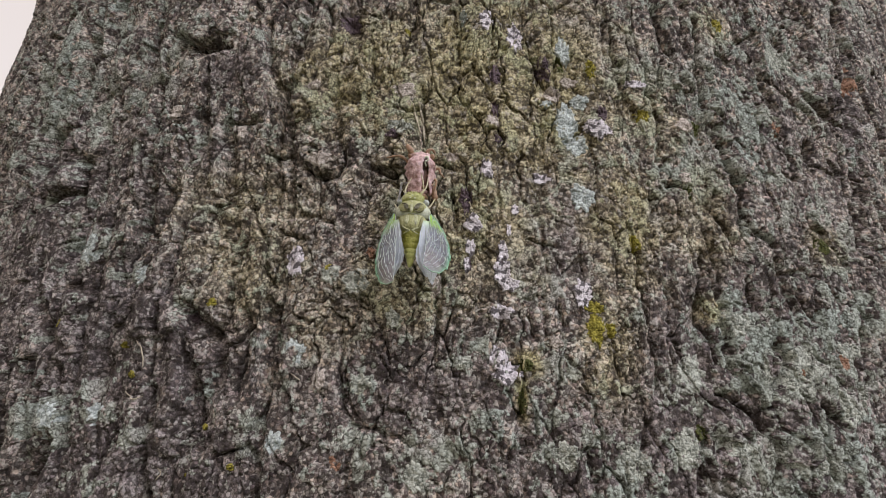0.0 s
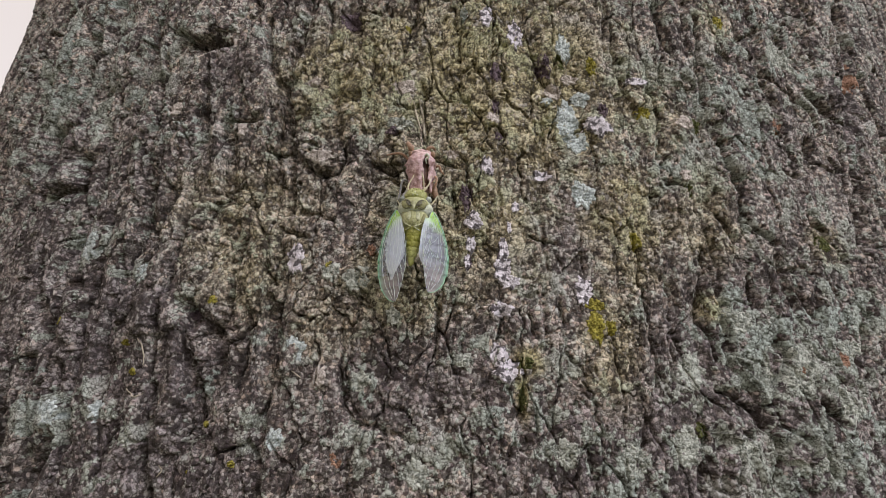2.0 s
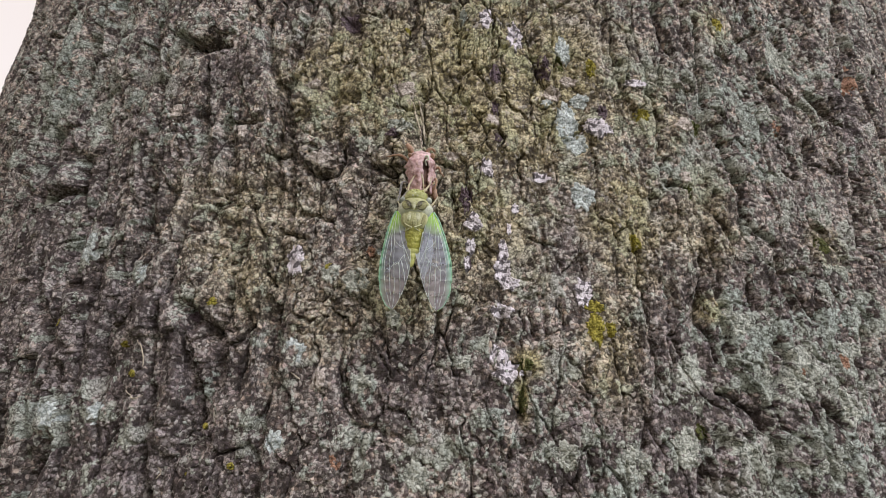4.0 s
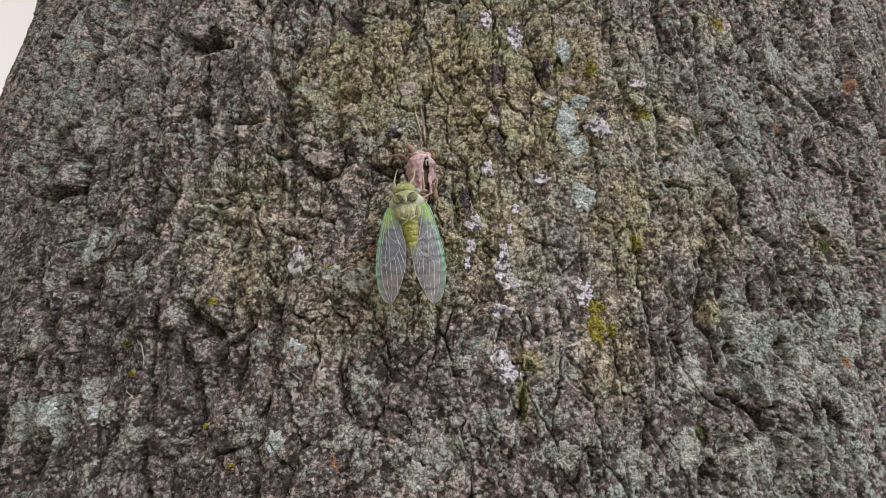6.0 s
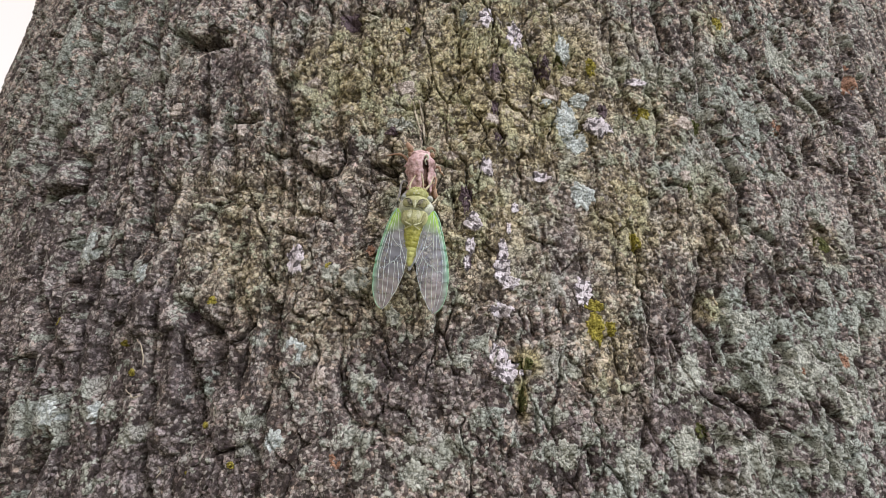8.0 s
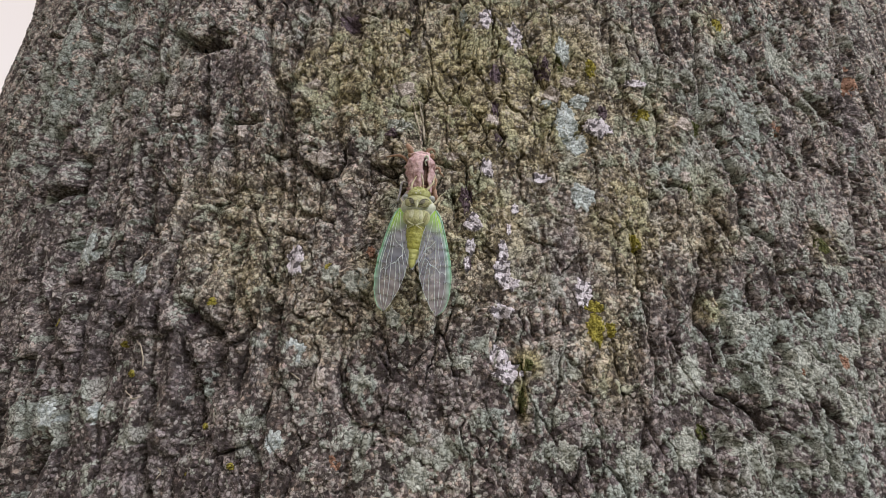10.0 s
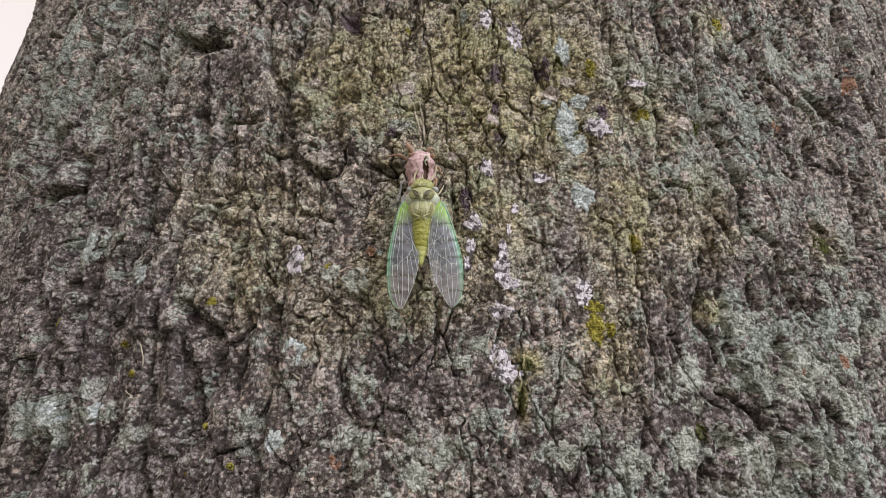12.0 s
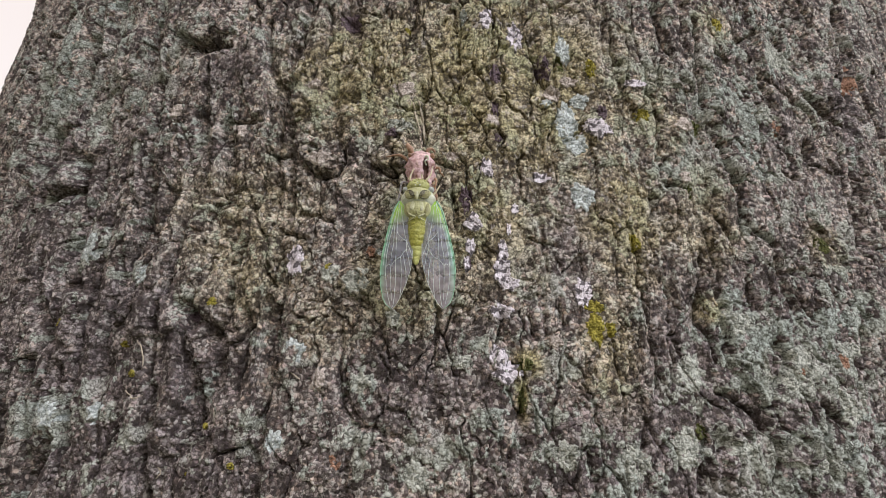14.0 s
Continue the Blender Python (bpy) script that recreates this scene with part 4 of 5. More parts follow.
def build_shell():
    shell = tagged(new("cicada_shell"), "empty pinkish-brown cicada skin on the bark, split down its back", "insect shell")
    shell.matrix_world = SHELL_AT
    part("back_plate", half_shell(-1, 2.4, 1), SHELL, shell, "crumpled pink half of the split back")
    part("back_plate", half_shell(1, 3.0, 2), SHELL, shell, "narrow brown half of the split back")
    bm = bmesh.new()
    add_ball(bm, (0.4, -1, -1.2), (5.6, 9.5, 4.4), lump=0.1)
    part("hollow", bm, SHELL_INSIDE, shell, "dark hollow inside the split")
    bm = bmesh.new()
    add_ball(bm, (-1.9, 8.7, 0.2), (2.7, 2.0, 2.8), 10, lump=0.25, seed=3)
    add_ball(bm, (2.4, 8.4, 0.2), (2.3, 1.9, 2.6), -14, lump=0.25, seed=6)
    part("head", bm, SHELL, shell)
    for x, y in ((-4.9, 9.0), (5.4, 8.2)):
        bm = bmesh.new()
        add_ball(bm, (x, y, 0.4), (1.3, 1.5, 1.4), lump=0.1, seed=int(y))
        part("eye", bm, SHELL_LEG, shell)
    # abdomen, in rings, running down under the insect
    for i in range(6):
        bm = bmesh.new()
        w = 5.6 - 0.35 * i
        add_ball(bm, (-1.2 - 0.1 * i, -7.6 - 2.1 * i, -1.4), (w, 1.5, 4.2 - 0.2 * i), 4, lump=0.08, seed=i)
        part("abdomen_ring", bm, SHELL if i % 2 else SHELL_LEG, shell)
    bm = bmesh.new()
    add_ball(bm, (-6.6, -12.4, -2.2), (2.2, 4.6, 1.6), -18, lump=0.2, seed=8)
    part("wing_pad", bm, SHELL_GREY, shell, "greyish wing pad")
    bm = bmesh.new()
    add_ball(bm, (6.0, -9.0, -2.2), (1.7, 4.2, 1.6), 16, lump=0.2, seed=9)
    part("wing_pad", bm, SHELL_LEG, shell)
    leg_part("front_leg", ((-4.0, 8.0, -1), (-5.0, 11.5, 1.5), (-6.3, 14.0, 1), (-6.2, 15.2, -1)), (1.0, 1.5, 1.1, 0.4), SHELL_LEG, shell, "thick orange digging leg")
    leg_part("front_leg", ((3.5, 9.0, -1), (3.2, 11.0, 1), (5.2, 12.0, 0.5), (6.6, 11.2, -2)), (0.8, 0.9, 0.7, 0.3), SHELL_LEG, shell)
    leg_part("middle_leg", ((-5.0, 5.5, -2), (-8.5, 9.0, -1), (-12.0, 10.4, -2), (-17.0, 10.6, -4)), (0.7, 0.8, 0.6, 0.3), SHELL_LEG, shell)
    leg_part("middle_leg", ((5.5, 2.5, -2), (8.4, 2.8, -1), (9.2, 0.8, -2), (10.8, -0.4, -4)), (0.6, 0.7, 0.5, 0.25), SHELL_LEG, shell)
    leg_part("hind_leg", ((-5.5, -4.0, -3), (-8.6, -4.2, -1.5), (-9.6, -9.0, -2), (-10.8, -13.6, -3)), (0.6, 0.55, 0.5, 0.3), SHELL_GREY, shell, "thin whitish leg")
    leg_part("hind_leg", ((4.6, -2.6, -1), (7.4, -4.2, 0.8), (6.6, -8.4, 0.5), (4.4, -10.6, -1)), (0.55, 0.6, 0.5, 0.3), SHELL_LEG, shell)
    leg_part("hind_claw", ((5.0, -3.4, 0.8), (3.4, -5.4, 2.4), (5.0, -7.2, 2.2), (6.6, -5.8, 1.4)), (0.3, 0.35, 0.3, 0.2), SHELL_LEG, shell)
    leg_part("thread", ((2.2, 5.2, 5.2), (3.4, 5.8, 5.6), (3.9, 4.2, 5.4), (2.6, 3.4, 5.2), (3.0, 1.4, 4.4)), (0.42, 0.5, 0.5, 0.4, 0.3), COLLAR, shell, "white curl of old lining")
    leg_part("thread", ((0.4, -1.5, 4.6), (1.6, -6.0, 4.2), (1.9, -11.0, 3.0)), (0.3, 0.38, 0.3), LEG_PALE, shell)
    return shell


build_shell()

# ---- the cicada ----
CICADA_AT = seat(-3.13, 59.2, 12.0)
WING = 49.0
SEGMENTS = (0.22, 0.16, 0.16, 0.16, 0.15, 0.15)
WING_BASE = (8.0, -2.6, 1.0)
COSTAL = ((0.0, 0.4), (0.05, 1.8), (0.1, 2.8), (0.3, 4.8), (0.5, 6.4), (0.65, 6.7), (0.81, 5.8), (0.9, 4.6), (0.96, 3.0), (1.0, 0.3))
INNER = ((0.0, 0.4), (0.06, 2.8), (0.21, 5.4), (0.38, 7.4), (0.52, 7.8), (0.65, 7.3), (0.78, 5.7), (0.9, 3.4), (0.96, 2.0), (1.0, 0.3))
# the wing's veins: long ones to the row of cross veins at half length, then narrow cells towards the tip
VEINS = (((0.02, 0.2), (0.15, 0.42), (0.3, 0.55), (0.42, 0.6), (0.52, 0.62), (0.63, 0.6), (0.78, 0.55), (0.96, 0.35)),
         ((0.03, 0.0), (0.15, 0.05), (0.3, 0.0), (0.42, -0.02), (0.486, -0.04), (0.56, -0.05)),
         ((0.04, -0.3), (0.15, -0.4), (0.28, -0.5), (0.385, -0.62), (0.46, -0.64), (0.55, -0.8), (0.64, -0.97)),
         ((0.15, 0.42), (0.3, 0.27), (0.42, 0.2), (0.52, 0.28), (0.615, 0.24), (0.75, 0.2), (0.93, 0.1)),
         ((0.56, -0.05), (0.585, 0.1), (0.615, 0.24)),
         ((0.63, 0.6), (0.60, 0.42), (0.615, 0.24)),
         ((0.56, -0.05), (0.53, -0.33), (0.50, -0.45), (0.46, -0.64)),
         ((0.56, -0.05), (0.7, -0.12), (0.85, -0.2), (0.98, -0.3)),
         ((0.53, -0.33), (0.65, -0.45), (0.78, -0.62), (0.90, -0.95)),
         ((0.50, -0.45), (0.6, -0.62), (0.68, -0.78), (0.77, -0.97)),
         ((0.385, -0.62), (0.45, -0.80), (0.52, -0.97)),
         ((0.3, 0.0), (0.35, -0.3), (0.385, -0.62)))


def wing_spot(l, w, side):
    """A place on the flat wing, mm: l along it, w from -1 at the inner edge to 1 at the leading edge."""
    edge = np.interp(l, *zip(*COSTAL)) if w >= 0 else np.interp(l, *zip(*INNER))
    return Vector((side * w * edge, -l * WING, 0.9 * (1 - w * w) * math.sin(math.pi * min(1, l * 1.1)) + 0.12 * math.sin(l * 70 + w * 3)))


def wing_panel(side, k, cicada):
    """One stiff piece of a forewing, with its veins and its green leading edge as parts."""
    start = sum(SEGMENTS[:k])
    lo, hi = max(0.0, start - 0.012), min(1.0, start + SEGMENTS[k] + 0.012)
    shift = Vector((0, start * WING, 0))
    rows, cols = 24, 13
    co = np.array([[(wing_spot(l, w, side) + shift) * 0.001 for w in np.linspace(-1, 1, cols)] for l in np.linspace(lo, hi, rows)])
    me = mesh_from("forewing_panel", co.reshape(-1, 3), grid_quads(rows, cols), FOREWING)
    along = np.repeat(np.linspace(lo, hi, rows), cols).astype(np.float32)
    me.attributes.new("along", "FLOAT", "POINT").data.foreach_set("value", along)
    me.attributes.new("across", "FLOAT", "POINT").data.foreach_set("value", np.tile(np.linspace(-1, 1, cols), rows).astype(np.float32))
    whole = np.clip(np.minimum((along - lo) / 0.024 + (k == 0), (hi - along) / 0.024 + (k == 5)), 0, 1)  # thins out where the next piece begins
    me.attributes.new("whole", "FLOAT", "POINT").data.foreach_set("value", whole.astype(np.float32))
    panel = part("forewing_panel", me, FOREWING, cicada, "clear grey wing membrane" if k else "green wing root")
    ls = np.linspace(lo, hi, 10)
    lines = [[(p[0], float(np.clip(p[1], -1, 1))) for p in curve_through(line, 10) if lo - 0.004 <= p[0] <= hi + 0.004] for line in VEINS]
    lines += [[(l, -0.99) for l in ls], [(l, 0.80) for l in ls if l < 0.62]]
    for line in lines:
        if len(line) > 1:
            bm = bmesh.new()
            add_tube(bm, [wing_spot(l, w, side) + shift + Vector((0, 0, 0.1)) for l, w in line], 0.11, 5)
            part("vein", bm, VEIN, panel)
    bm = bmesh.new()
    thick = [0.42 - 0.26 * l for l in ls]
    add_tube(bm, [wing_spot(l, 0.99, side) + shift for l in ls], thick, 7)
    part("leading_edge", bm, MARGIN, panel, "green leading edge")
    return panel


def hind_wing(side, cicada, name, span):
    rows, cols = 20, 11
    co = []
    for i in range(rows):
        l = i / (rows - 1)
        inner, outer = 1.0 + 4.6 * math.sin(math.pi * min(1, l * 0.86 + 0.1)), 1.0 + 4.4 * math.sin(math.pi * l)
        tip = math.sqrt(max(0.0, 1 - max(0, (l - 0.6) / 0.4) ** 2))
        for w in np.linspace(-1, 1, cols):
            x = w * (outer if w > 0 else inner) * (0.08 + 0.92 * tip)
            co.append((side * x, -l * span, -0.9 + 0.2 * math.sin(l * 42 + w * 4)))
    me = mesh_from(name, np.array(co) * 0.001, grid_quads(rows, cols), HINDWING)
    me.attributes.new("along", "FLOAT", "POINT").data.foreach_set("value", np.repeat(np.linspace(0.1, 0.9, rows), cols).astype(np.float32))
    me.attributes.new("across", "FLOAT", "POINT").data.foreach_set("value", np.tile(np.linspace(-1, 0.5, cols), rows).astype(np.float32))
    me.attributes.new("whole", "FLOAT", "POINT").data.foreach_set("value", np.ones(rows * cols, np.float32))
    wing = part(name, me, HINDWING, cicada, "milky folded " + name)
    for w in (-0.75, -0.4, -0.05, 0.4, 0.8):
        bm = bmesh.new()
        add_tube(bm, [Vector(co[i * cols + int(round((w + 1) / 2 * (cols - 1)))]) + Vector((0, 0, 0.08)) for i in range(1, rows - 1)], 0.10, 5)
        part("vein", bm, VEIN, wing)
    return wing


def build_cicada():
    cicada = tagged(new("cicada"), "pale green newly emerged cicada hanging from its shed skin, wings drooping", "cicada")
    cicada.matrix_world = CICADA_AT
    # head with its grainy face, eyes and three small ocelli
    bm = bmesh.new()
    add_ball(bm, (0, 5.9, 1.0), (5.2, 3.2, 4.2), lump=0.10, seed=1, seg=28, rings=18)
    add_ball(bm, (0, 8.0, 0.4), (3.5, 2.0, 3.2), lump=0.12, seed=4)
    rng = random.Random(7)
    for i in range(46):
        a, e = rng.uniform(0, 2 * math.pi), rng.uniform(0.15, 1.35)
        x, y, z = math.cos(a) * math.cos(e), math.sin(a) * math.cos(e), math.sin(e)
        r = rng.uniform(0.25, 0.5)
        add_ball(bm, (5.1 * x, 6.2 + 3.4 * y, 0.9 + 4.2 * z), (r, r, r * 0.8), seg=8, rings=5)
    head = part("head", bm, HEAD_GREEN, cicada, "grainy yellow-green head")
    for x, y in ((-1.0, 5.2), (1.0, 5.2), (0, 6.4)):
        bm = bmesh.new()
        add_ball(bm, (x, y, 5.05), (0.4, 0.4, 0.35), seg=10, rings=6)
        part("ocellus", bm, COLLAR, head)
    for side in (-1, 1):
        bm = bmesh.new()
        add_ball(bm, (side * 5.7, 4.7, 0.6), (1.6, 1.6, 1.7), seg=16, rings=10)
        part("eye", bm, EYE_GREY, head, "dull grey eye")
        leg_part("antenna", ((side * 3.0, 7.4, 2.4), (side * 4.4, 9.0, 2.6), (side * 5.2, 10.6, 2.2)), (0.25, 0.16, 0.08), LEG_PALE, head)
    # fore-back plate with dark marks and its white collar
    bm = bmesh.new()
    add_ball(bm, (0, 1.5, 0.7), (6.5, 4.3, 5.2), lump=0.05, seed=2, seg=28, rings=18)
    plate = part("pronotum", bm, THORAX, cicada, "olive fore-back plate")
    for side in (-1, 1):
        bm = bmesh.new()
        add_ball(bm, (side * 3.5, 0.5, 4.75), (2.0, 2.2, 0.75), side * -30, seg=18, rings=10, lump=0.15, seed=side + 7)
        part("side_pad", bm, BAND, plate, "grey-brown oval pad")
        leg_part("groove", ((side * 5.2, 2.0, 4.4), (side * 3.6, 2.4, 5.3), (side * 2.0, 1.5, 5.9), (side * 1.1, -0.6, 5.7)), (0.22, 0.3, 0.34, 0.26), MARK, plate, "dark groove")
        leg_part("groove", ((side * 1.3, -0.9, 5.6), (side * 2.6, -1.3, 5.2), (side * 4.0, -1.2, 4.7), (side * 5.3, -0.2, 4.2)), (0.2, 0.26, 0.26, 0.2), MARK, plate, "dark groove")
        bm = bmesh.new()
        add_ball(bm, (side * 2.5, 0.7, 5.62), (0.75, 1.5, 0.4), side * -38, seg=14, rings=8, lump=0.15, seed=side + 3)
        part("mark", bm, MARK, plate, "dark slanting mark")
    bm = bmesh.new()
    add_ball(bm, (0, 0.6, 5.55), (0.85, 2.9, 0.5), seg=14, rings=8, lump=0.1, seed=5)
    part("middle_stripe", bm, CREAM, plate, "cream middle stripe")
    bm = bmesh.new()
    add_ball(bm, (0, 0.3, -0.5), (7.9, 5.3, 5.3), lump=0.05, seed=9, seg=32, rings=18)
    part("collar", bm, COLLAR, cicada, "whitish collar")
    # mid-back shield with the raised cross at its end
    bm = bmesh.new()
    add_ball(bm, (0, -4.6, -0.3), (6.5, 6.2, 4.9), lump=0.05, seed=5, seg=28, rings=18)
    shield = part("mesonotum", bm, THORAX, cicada, "pale olive shield")
    for side in (-1, 1):
        bm = bmesh.new()
        add_ball(bm, (side * 1.9, -4.6, 4.15), (1.15, 2.3, 0.55), side * 8, seg=14, rings=8, lump=0.15, seed=side + 20)
        part("wedge", bm, CREAM, shield, "cream wedge on the shield")
        bm = bmesh.new()
        add_ball(bm, (side * 4.3, -5.6, 3.2), (0.9, 2.8, 0.6), side * -14, seg=14, rings=8, lump=0.2, seed=side + 12)
        part("band", bm, BAND, shield, "dark olive band on the shield")
        leg_part("ridge", ((side * 3.8, -7.8, 3.3), (side * 1.7, -9.2, 3.9), (side * 0.5, -9.6, 4.0)), (0.24, 0.34, 0.3), CREAM, shield, "cream ridge of the raised cross")
        leg_part("ridge", ((side * 3.4, -11.0, 2.6), (side * 1.6, -10.2, 3.5), (side * 0.5, -9.7, 3.9)), (0.18, 0.26, 0.28), CREAM, shield, "cream ridge of the raised cross")
    bm = bmesh.new()
    add_ball(bm, (0, -7.0, 4.1), (0.4, 1.6, 0.35), seg=12, rings=8)
    part("keel", bm, BAND, shield, "dark middle line of the shield")
    # abdomen: overlapping rings, paler towards the tip
    abdomen = new("abdomen")
    abdomen.parent = cicada
    widths = (5.0, 5.0, 4.9, 4.7, 4.4, 4.0, 3.4, 2.6, 1.8)
    y = -8.6
    for i, w in enumerate(widths):
        bm = bmesh.new()
        add_ball(bm, (0, y, -1.6 - 0.05 * i), (w, 4.7 if i < 6 else 3.8, min(4.6, w * 0.97)), lump=0.02, seed=i, seg=26, rings=16)
        part("abdomen_ring", bm, ABDOMEN_TIP if i >= 6 else ABDOMEN, abdomen, "pale yellow ring" if i >= 6 else "")
        y -= 1.95
    bm = bmesh.new()
    add_ball(bm, (0, y + 0.2, -2.0), (1.5, 3.0, 1.3), lump=0.1, seg=14, rings=8)
    part("tail_tip", bm, ABDOMEN_TIP, abdomen)
    # legs
    leg_part("front_leg", ((-3.0, 7.2, 0.0), (-3.9, 9.6, 1.8), (-3.3, 13.0, 1.2), (-1.9, 17.6, -0.6)), (0.6, 0.5, 0.32, 0.2), LEG_PALE, cicada)
    leg_part("front_leg", ((3.0, 7.0, 0.0), (3.6, 8.8, 2.0), (5.4, 12.0, 1.4), (6.0, 17.0, -0.4)), (0.6, 0.55, 0.34, 0.2), LEG_PALE, cicada)
    leg_part("middle_leg", ((-5.4, 1.0, -2.5), (-7.6, 3.4, -3.4), (-9.6, 7.0, -6.5)), (0.55, 0.4, 0.22), LEG_PALE, cicada)
    reaching = leg_part("middle_leg", ((5.2, 2.0, -1.5), (7.6, 4.2, -1.4), (9.4, 8.6, -3.0)), (0.55, 0.42, 0.25), LEG_PALE, cicada)
    leg_part("hind_leg", ((-6.0, -4.0, -2.5), (-10.0, -4.2, -3.4), (-16.0, -7.4, -7.0)), (0.45, 0.3, 0.15), LEG_PALE, cicada)
    leg_part("hind_leg", ((5.6, -4.4, -3.0), (8.0, -6.0, -4.4), (9.0, -10.0, -6.5)), (0.55, 0.42, 0.2), LEG_PALE, cicada)
    for ob in cicada.children:
        if ob is not abdomen:
            ob.location.y -= 0.0016
    wings = {side: [wing_panel(side, k, cicada) for k in range(6)] for side in (-1, 1)}
    hinds = {side: (hind_wing(side, cicada, "hindwing", 29.0), hind_wing(side, cicada, "hindwing_lobe", 18.0)) for side in (-1, 1)}
    return cicada, abdomen, wings, hinds, reaching


CICADA, ABDOMEN_PART, FOREWINGS, HINDWINGS, REACHING_LEG = build_cicada()

# seconds; body: across, up (mm), turn; abdomen drawn out (mm); left wing: splay, length, curl, lift; right wing: the same
POSES = (
    (0.0, -2.24, -1.35, -2.2, -1.2, 19, 0.76, 12, -4, 30, 0.69, 16, -4),
    (0.5, -2.45, -1.98, -1.1, -1.0, 16.5, 0.775, 10, -4, 28, 0.705, 13.5, -4),
    (1.0, -2.81, -1.62, -1.2, -0.8, 13, 0.8, 7.5, -4, 25.5, 0.735, 11, -4),
    (1.5, 0.26, -0.84, -5.0, -1.0, 5, 0.825, 5.5, -4, 17, 0.73, 8.5, -4),
    (2.0, -1.38, -0.95, -3.4, -0.3, 7.5, 0.845, 4.2, -4, 18, 0.78, 7, -4),
)
POSES_GROWN = (
    (3.0, -1.45, -0.54, -3.2, 0.0, 0.4, 0.873, 0.8, -4, 14.5, 0.855, 3.0, -4),
    (5.3, -0.7, -0.5, -6.0, 0.5, 0.8, 0.905, 0.0, -4, 6.4, 0.905, 0.0, -4),
    (5.5, -1.94, -1.91, -13.3, 0.8, 0.5, 0.903, 0.0, -4, 6.4, 0.899, 0.0, -4),
    (6.0, -5.82, 3.1, 10.1, 0.8, 9.0, 0.878, 0.0, -4, -3.0, 0.947, 0.0, -4),
    (6.5, -1.15, 0.0, -4.4, 0.0, 2.4, 0.906, 0.0, -4, 6.3, 0.911, 0.0, -4),
    (7.5, -0.9, 0.0, -3.9, 0.0, 3.5, 0.915, 0.0, -4, 6.6, 0.917, 0.0, -4),
    (8.2, -0.65, 0.08, -6.2, 0.8, 2.5, 0.932, 0.0, -4, 7.5, 0.937, 0.0, -4),
)
POSES_LATE = (
    (10.3, 0.21, 0.75, -5.2, 1.6, 3.5, 0.95, 0.0, -4, 7.3, 0.956, 0.0, -4),
    (10.8, 0.3, 0.9, -4.6, 1.6, 3.5, 0.95, 0.0, -4, 7.3, 0.956, 0.0, -4),
    (10.9, 2.54, 5.0, 10.4, 0.0, -2.5, 0.96, 0.0, 17, 1.0, 0.96, 0.0, 26),
    (11.0, 2.95, 0.87, -0.9, 0.0, 0.5, 0.95, 0.0, 0, 4.3, 0.95, 0.0, 0),
    (11.2, 2.0, 3.4, 0.2, 3.0, 2.0, 0.98, 0.0, -4, 8.2, 0.975, 0.0, -4),
    (11.5, 2.13, 4.51, 0.4, 3.9, 2.0, 1.0, 0.0, -4, 8.2, 0.989, 0.0, -4),
    (12.5, 1.7, 4.52, -1.5, 4.2, 0.9, 1.0, 0.0, -4, 8.3, 0.985, 0.0, -4),
)
POSES_LAST = (
    (13.0, 1.7, 4.52, -1.5, 4.2, 0.9, 1.0, 0.0, -4, 8.3, 0.985, 0.0, -4),
    (13.1, 1.7, 4.52, -1.5, 4.2, -8.0, 1.0, 0.0, 6, 8.3, 0.985, 0.0, -4),
    (13.2, 1.7, 4.52, -1.5, 4.2, 0.9, 1.0, 0.0, -4, 8.3, 0.985, 0.0, -4),
    (13.3, 0.98, 5.0, -1.0, 4.0, -23.0, 1.0, 0.0, 36, 8.0, 1.0, 0.0, 36),
    (13.4, 0.3, 5.5, -2.5, 4.2, 0.6, 1.0, 0.0, -4, 7.6, 1.0, 0.0, -4),
    (13.5, 0.14, 5.5, -2.5, 4.2, 0.6, 1.0, 0.0, -4, 7.6, 1.0, 0.0, -4),
    (14.0, -0.02, 4.58, -0.9, 4.0, 3.1, 1.0, 0.0, -4, 6.1, 0.996, 0.0, -4),
)


def wing_root(side, splay, lift, roll=10.0):
    x, y, z = WING_BASE
    return pose(side * x / 1000, y / 1000, z / 1000) @ pose(0, 0, 0, 0, 0, side * splay) @ pose(0, 0, 0, -lift, side * roll, 0)


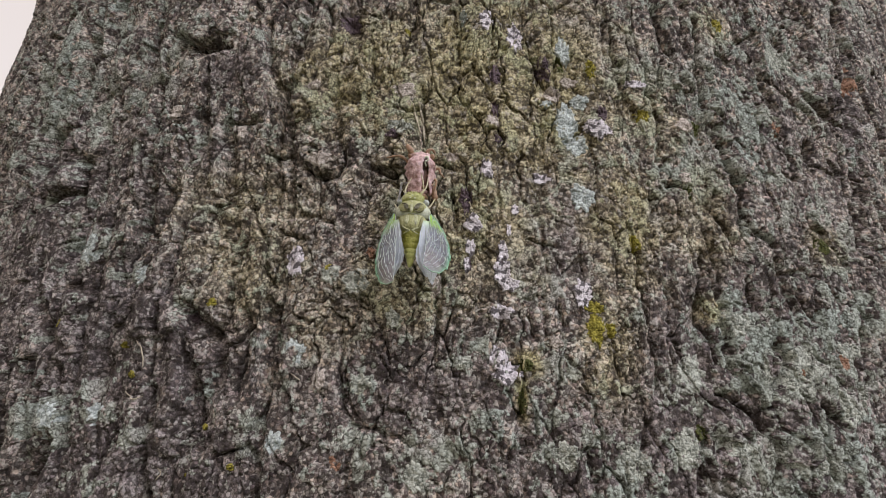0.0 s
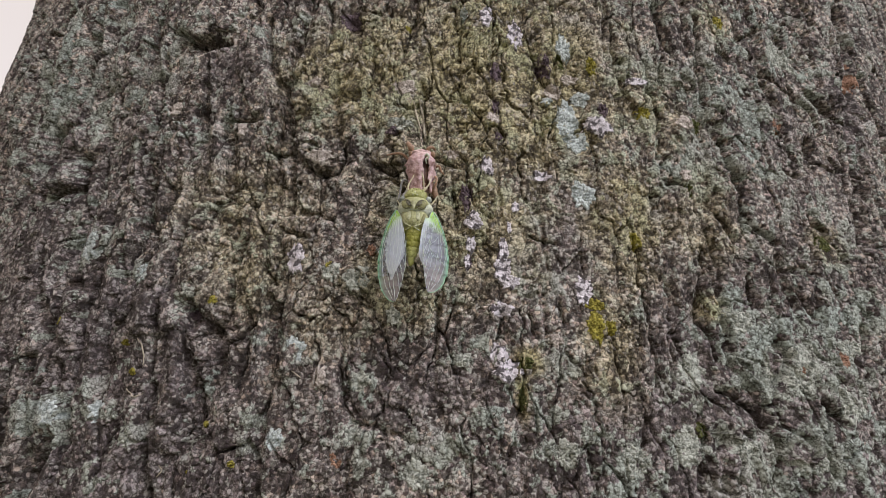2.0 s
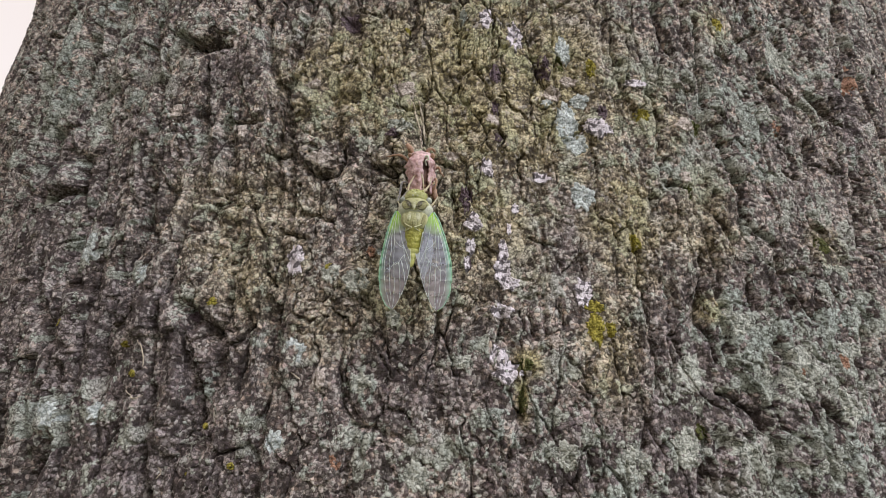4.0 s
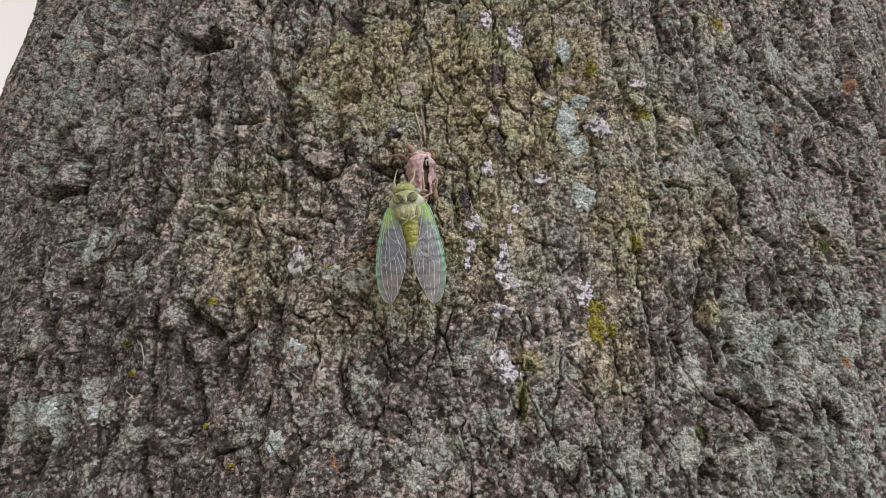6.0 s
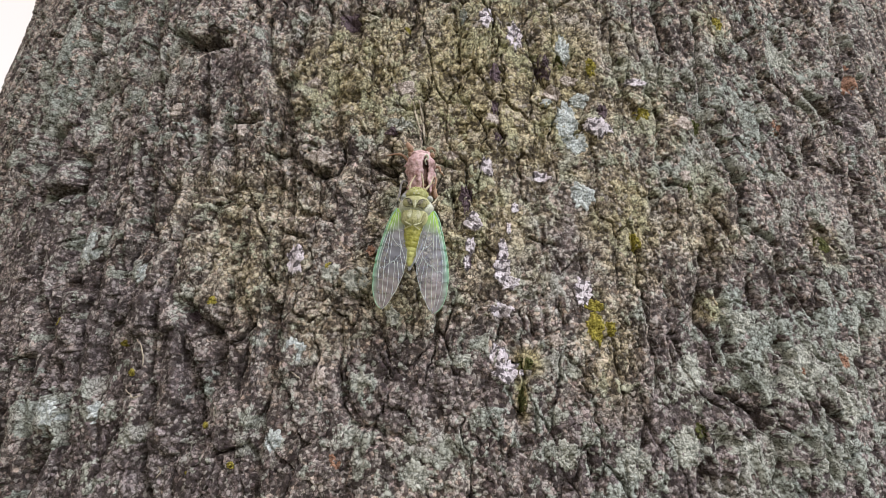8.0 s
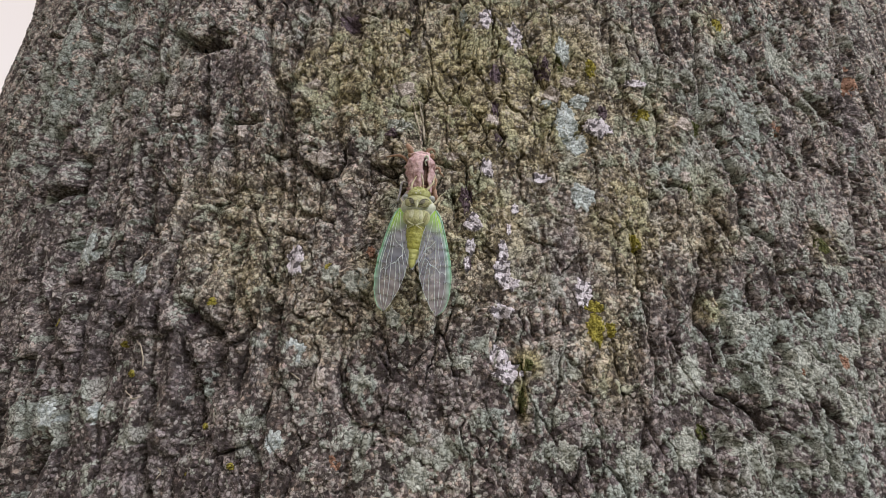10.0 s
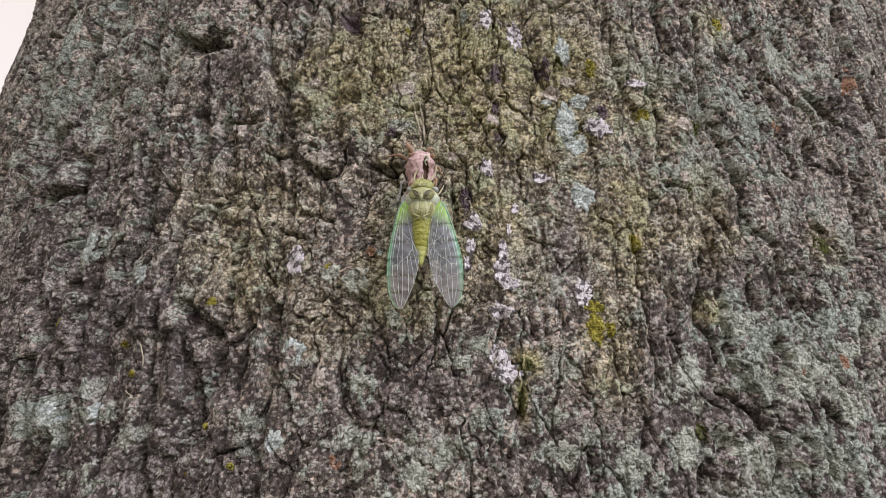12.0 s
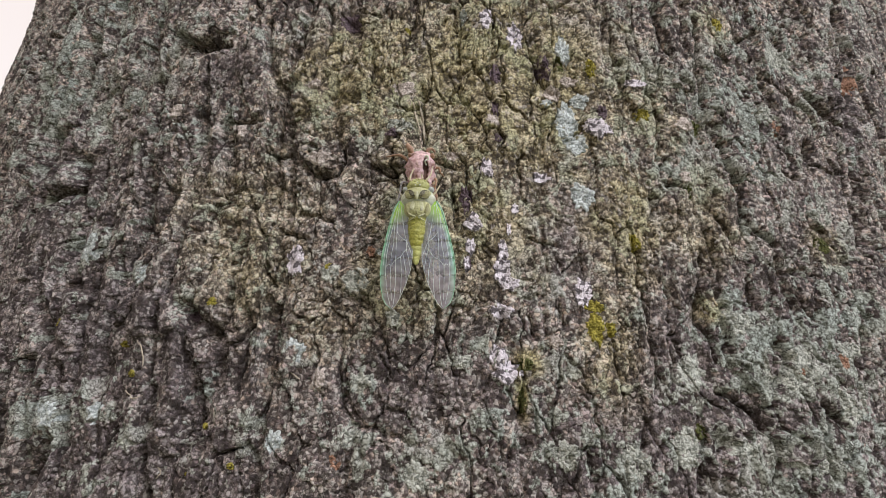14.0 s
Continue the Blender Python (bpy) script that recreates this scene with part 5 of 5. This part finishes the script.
def panel_pose(side, k, splay, length, curl, lift):
    """Where the k-th piece of a forewing lies: the pieces draw apart as the wing grows, and straighten."""
    x = y = 0.0
    for i in range(k):
        a = radians(side * -curl * i)
        x, y = x + math.sin(a) * SEGMENTS[i] * WING * length, y - math.cos(a) * SEGMENTS[i] * WING * length
    roll = 10 + 42 * float(smooth(np.float64(0.92 - length), 0.0, 0.20))
    return wing_root(side, splay, lift, roll) @ pose(x / 1000, y / 1000, -0.00018 * k, 0, 0, side * -curl * k)


def hind_pose(side, lobe, t, splay, length, curl, lift):
    """The hindwing lies spread under the forewing at first, and is drawn in under the body as both dry."""
    drawn = float(smooth(np.float64(t), 1.8, 6.0))
    x, y, z = WING_BASE
    root = pose(side * (x - 5.5 * drawn) / 1000, (y - 4.0 + 6.0 * drawn) / 1000, (z + 3.2 - 4.6 * float(smooth(np.float64(t), 1.8, 2.9)) - 2.6 * drawn) / 1000)
    inward = splay - (1.35 + 0.3 * lobe) * curl
    slide = pose(0, -0.0075 * lobe * (1 - drawn), -0.0004 * lobe)
    return root @ pose(0, 0, 0, 0, 0, side * inward * (1 - drawn)) @ pose(0, 0, 0, 3 - 0.1 * lift, side * (34 + 24 * drawn), 0) @ slide


def motions():
    rows = POSES + POSES_GROWN + POSES_LATE + POSES_LAST
    walk(CICADA, [(r[0], CICADA_AT @ pose(r[1] / 1000, r[2] / 1000, 0, 0, 0, r[3])) for r in rows])
    walk(ABDOMEN_PART, [(r[0], pose(0, (1.0 - r[4]) / 1000, 0)) for r in rows])
    # one middle leg gropes outwards as the insect shifts its grip
    hip = pose(0.0052, 0.0020, -0.0015)
    walk(REACHING_LEG, [(t, pose(0, -0.0016, 0) @ hip @ pose(0, 0, 0, 0, 0, turn) @ hip.inverted())
                        for t, turn in ((0.0, 0), (5.5, 0), (6.0, -38), (6.5, 0), (10.8, 0), (10.9, -30), (11.2, 0), (14.0, 0))])
    for side, at in ((-1, 5), (1, 9)):
        for k, panel in enumerate(FOREWINGS[side]):
            walk(panel, [(r[0], panel_pose(side, k, *r[at:at + 4])) for r in rows])
        for lobe, wing in enumerate(HINDWINGS[side]):
            walk(wing, [(r[0], hind_pose(side, lobe, r[0], *r[at:at + 4])) for r in rows])


motions()
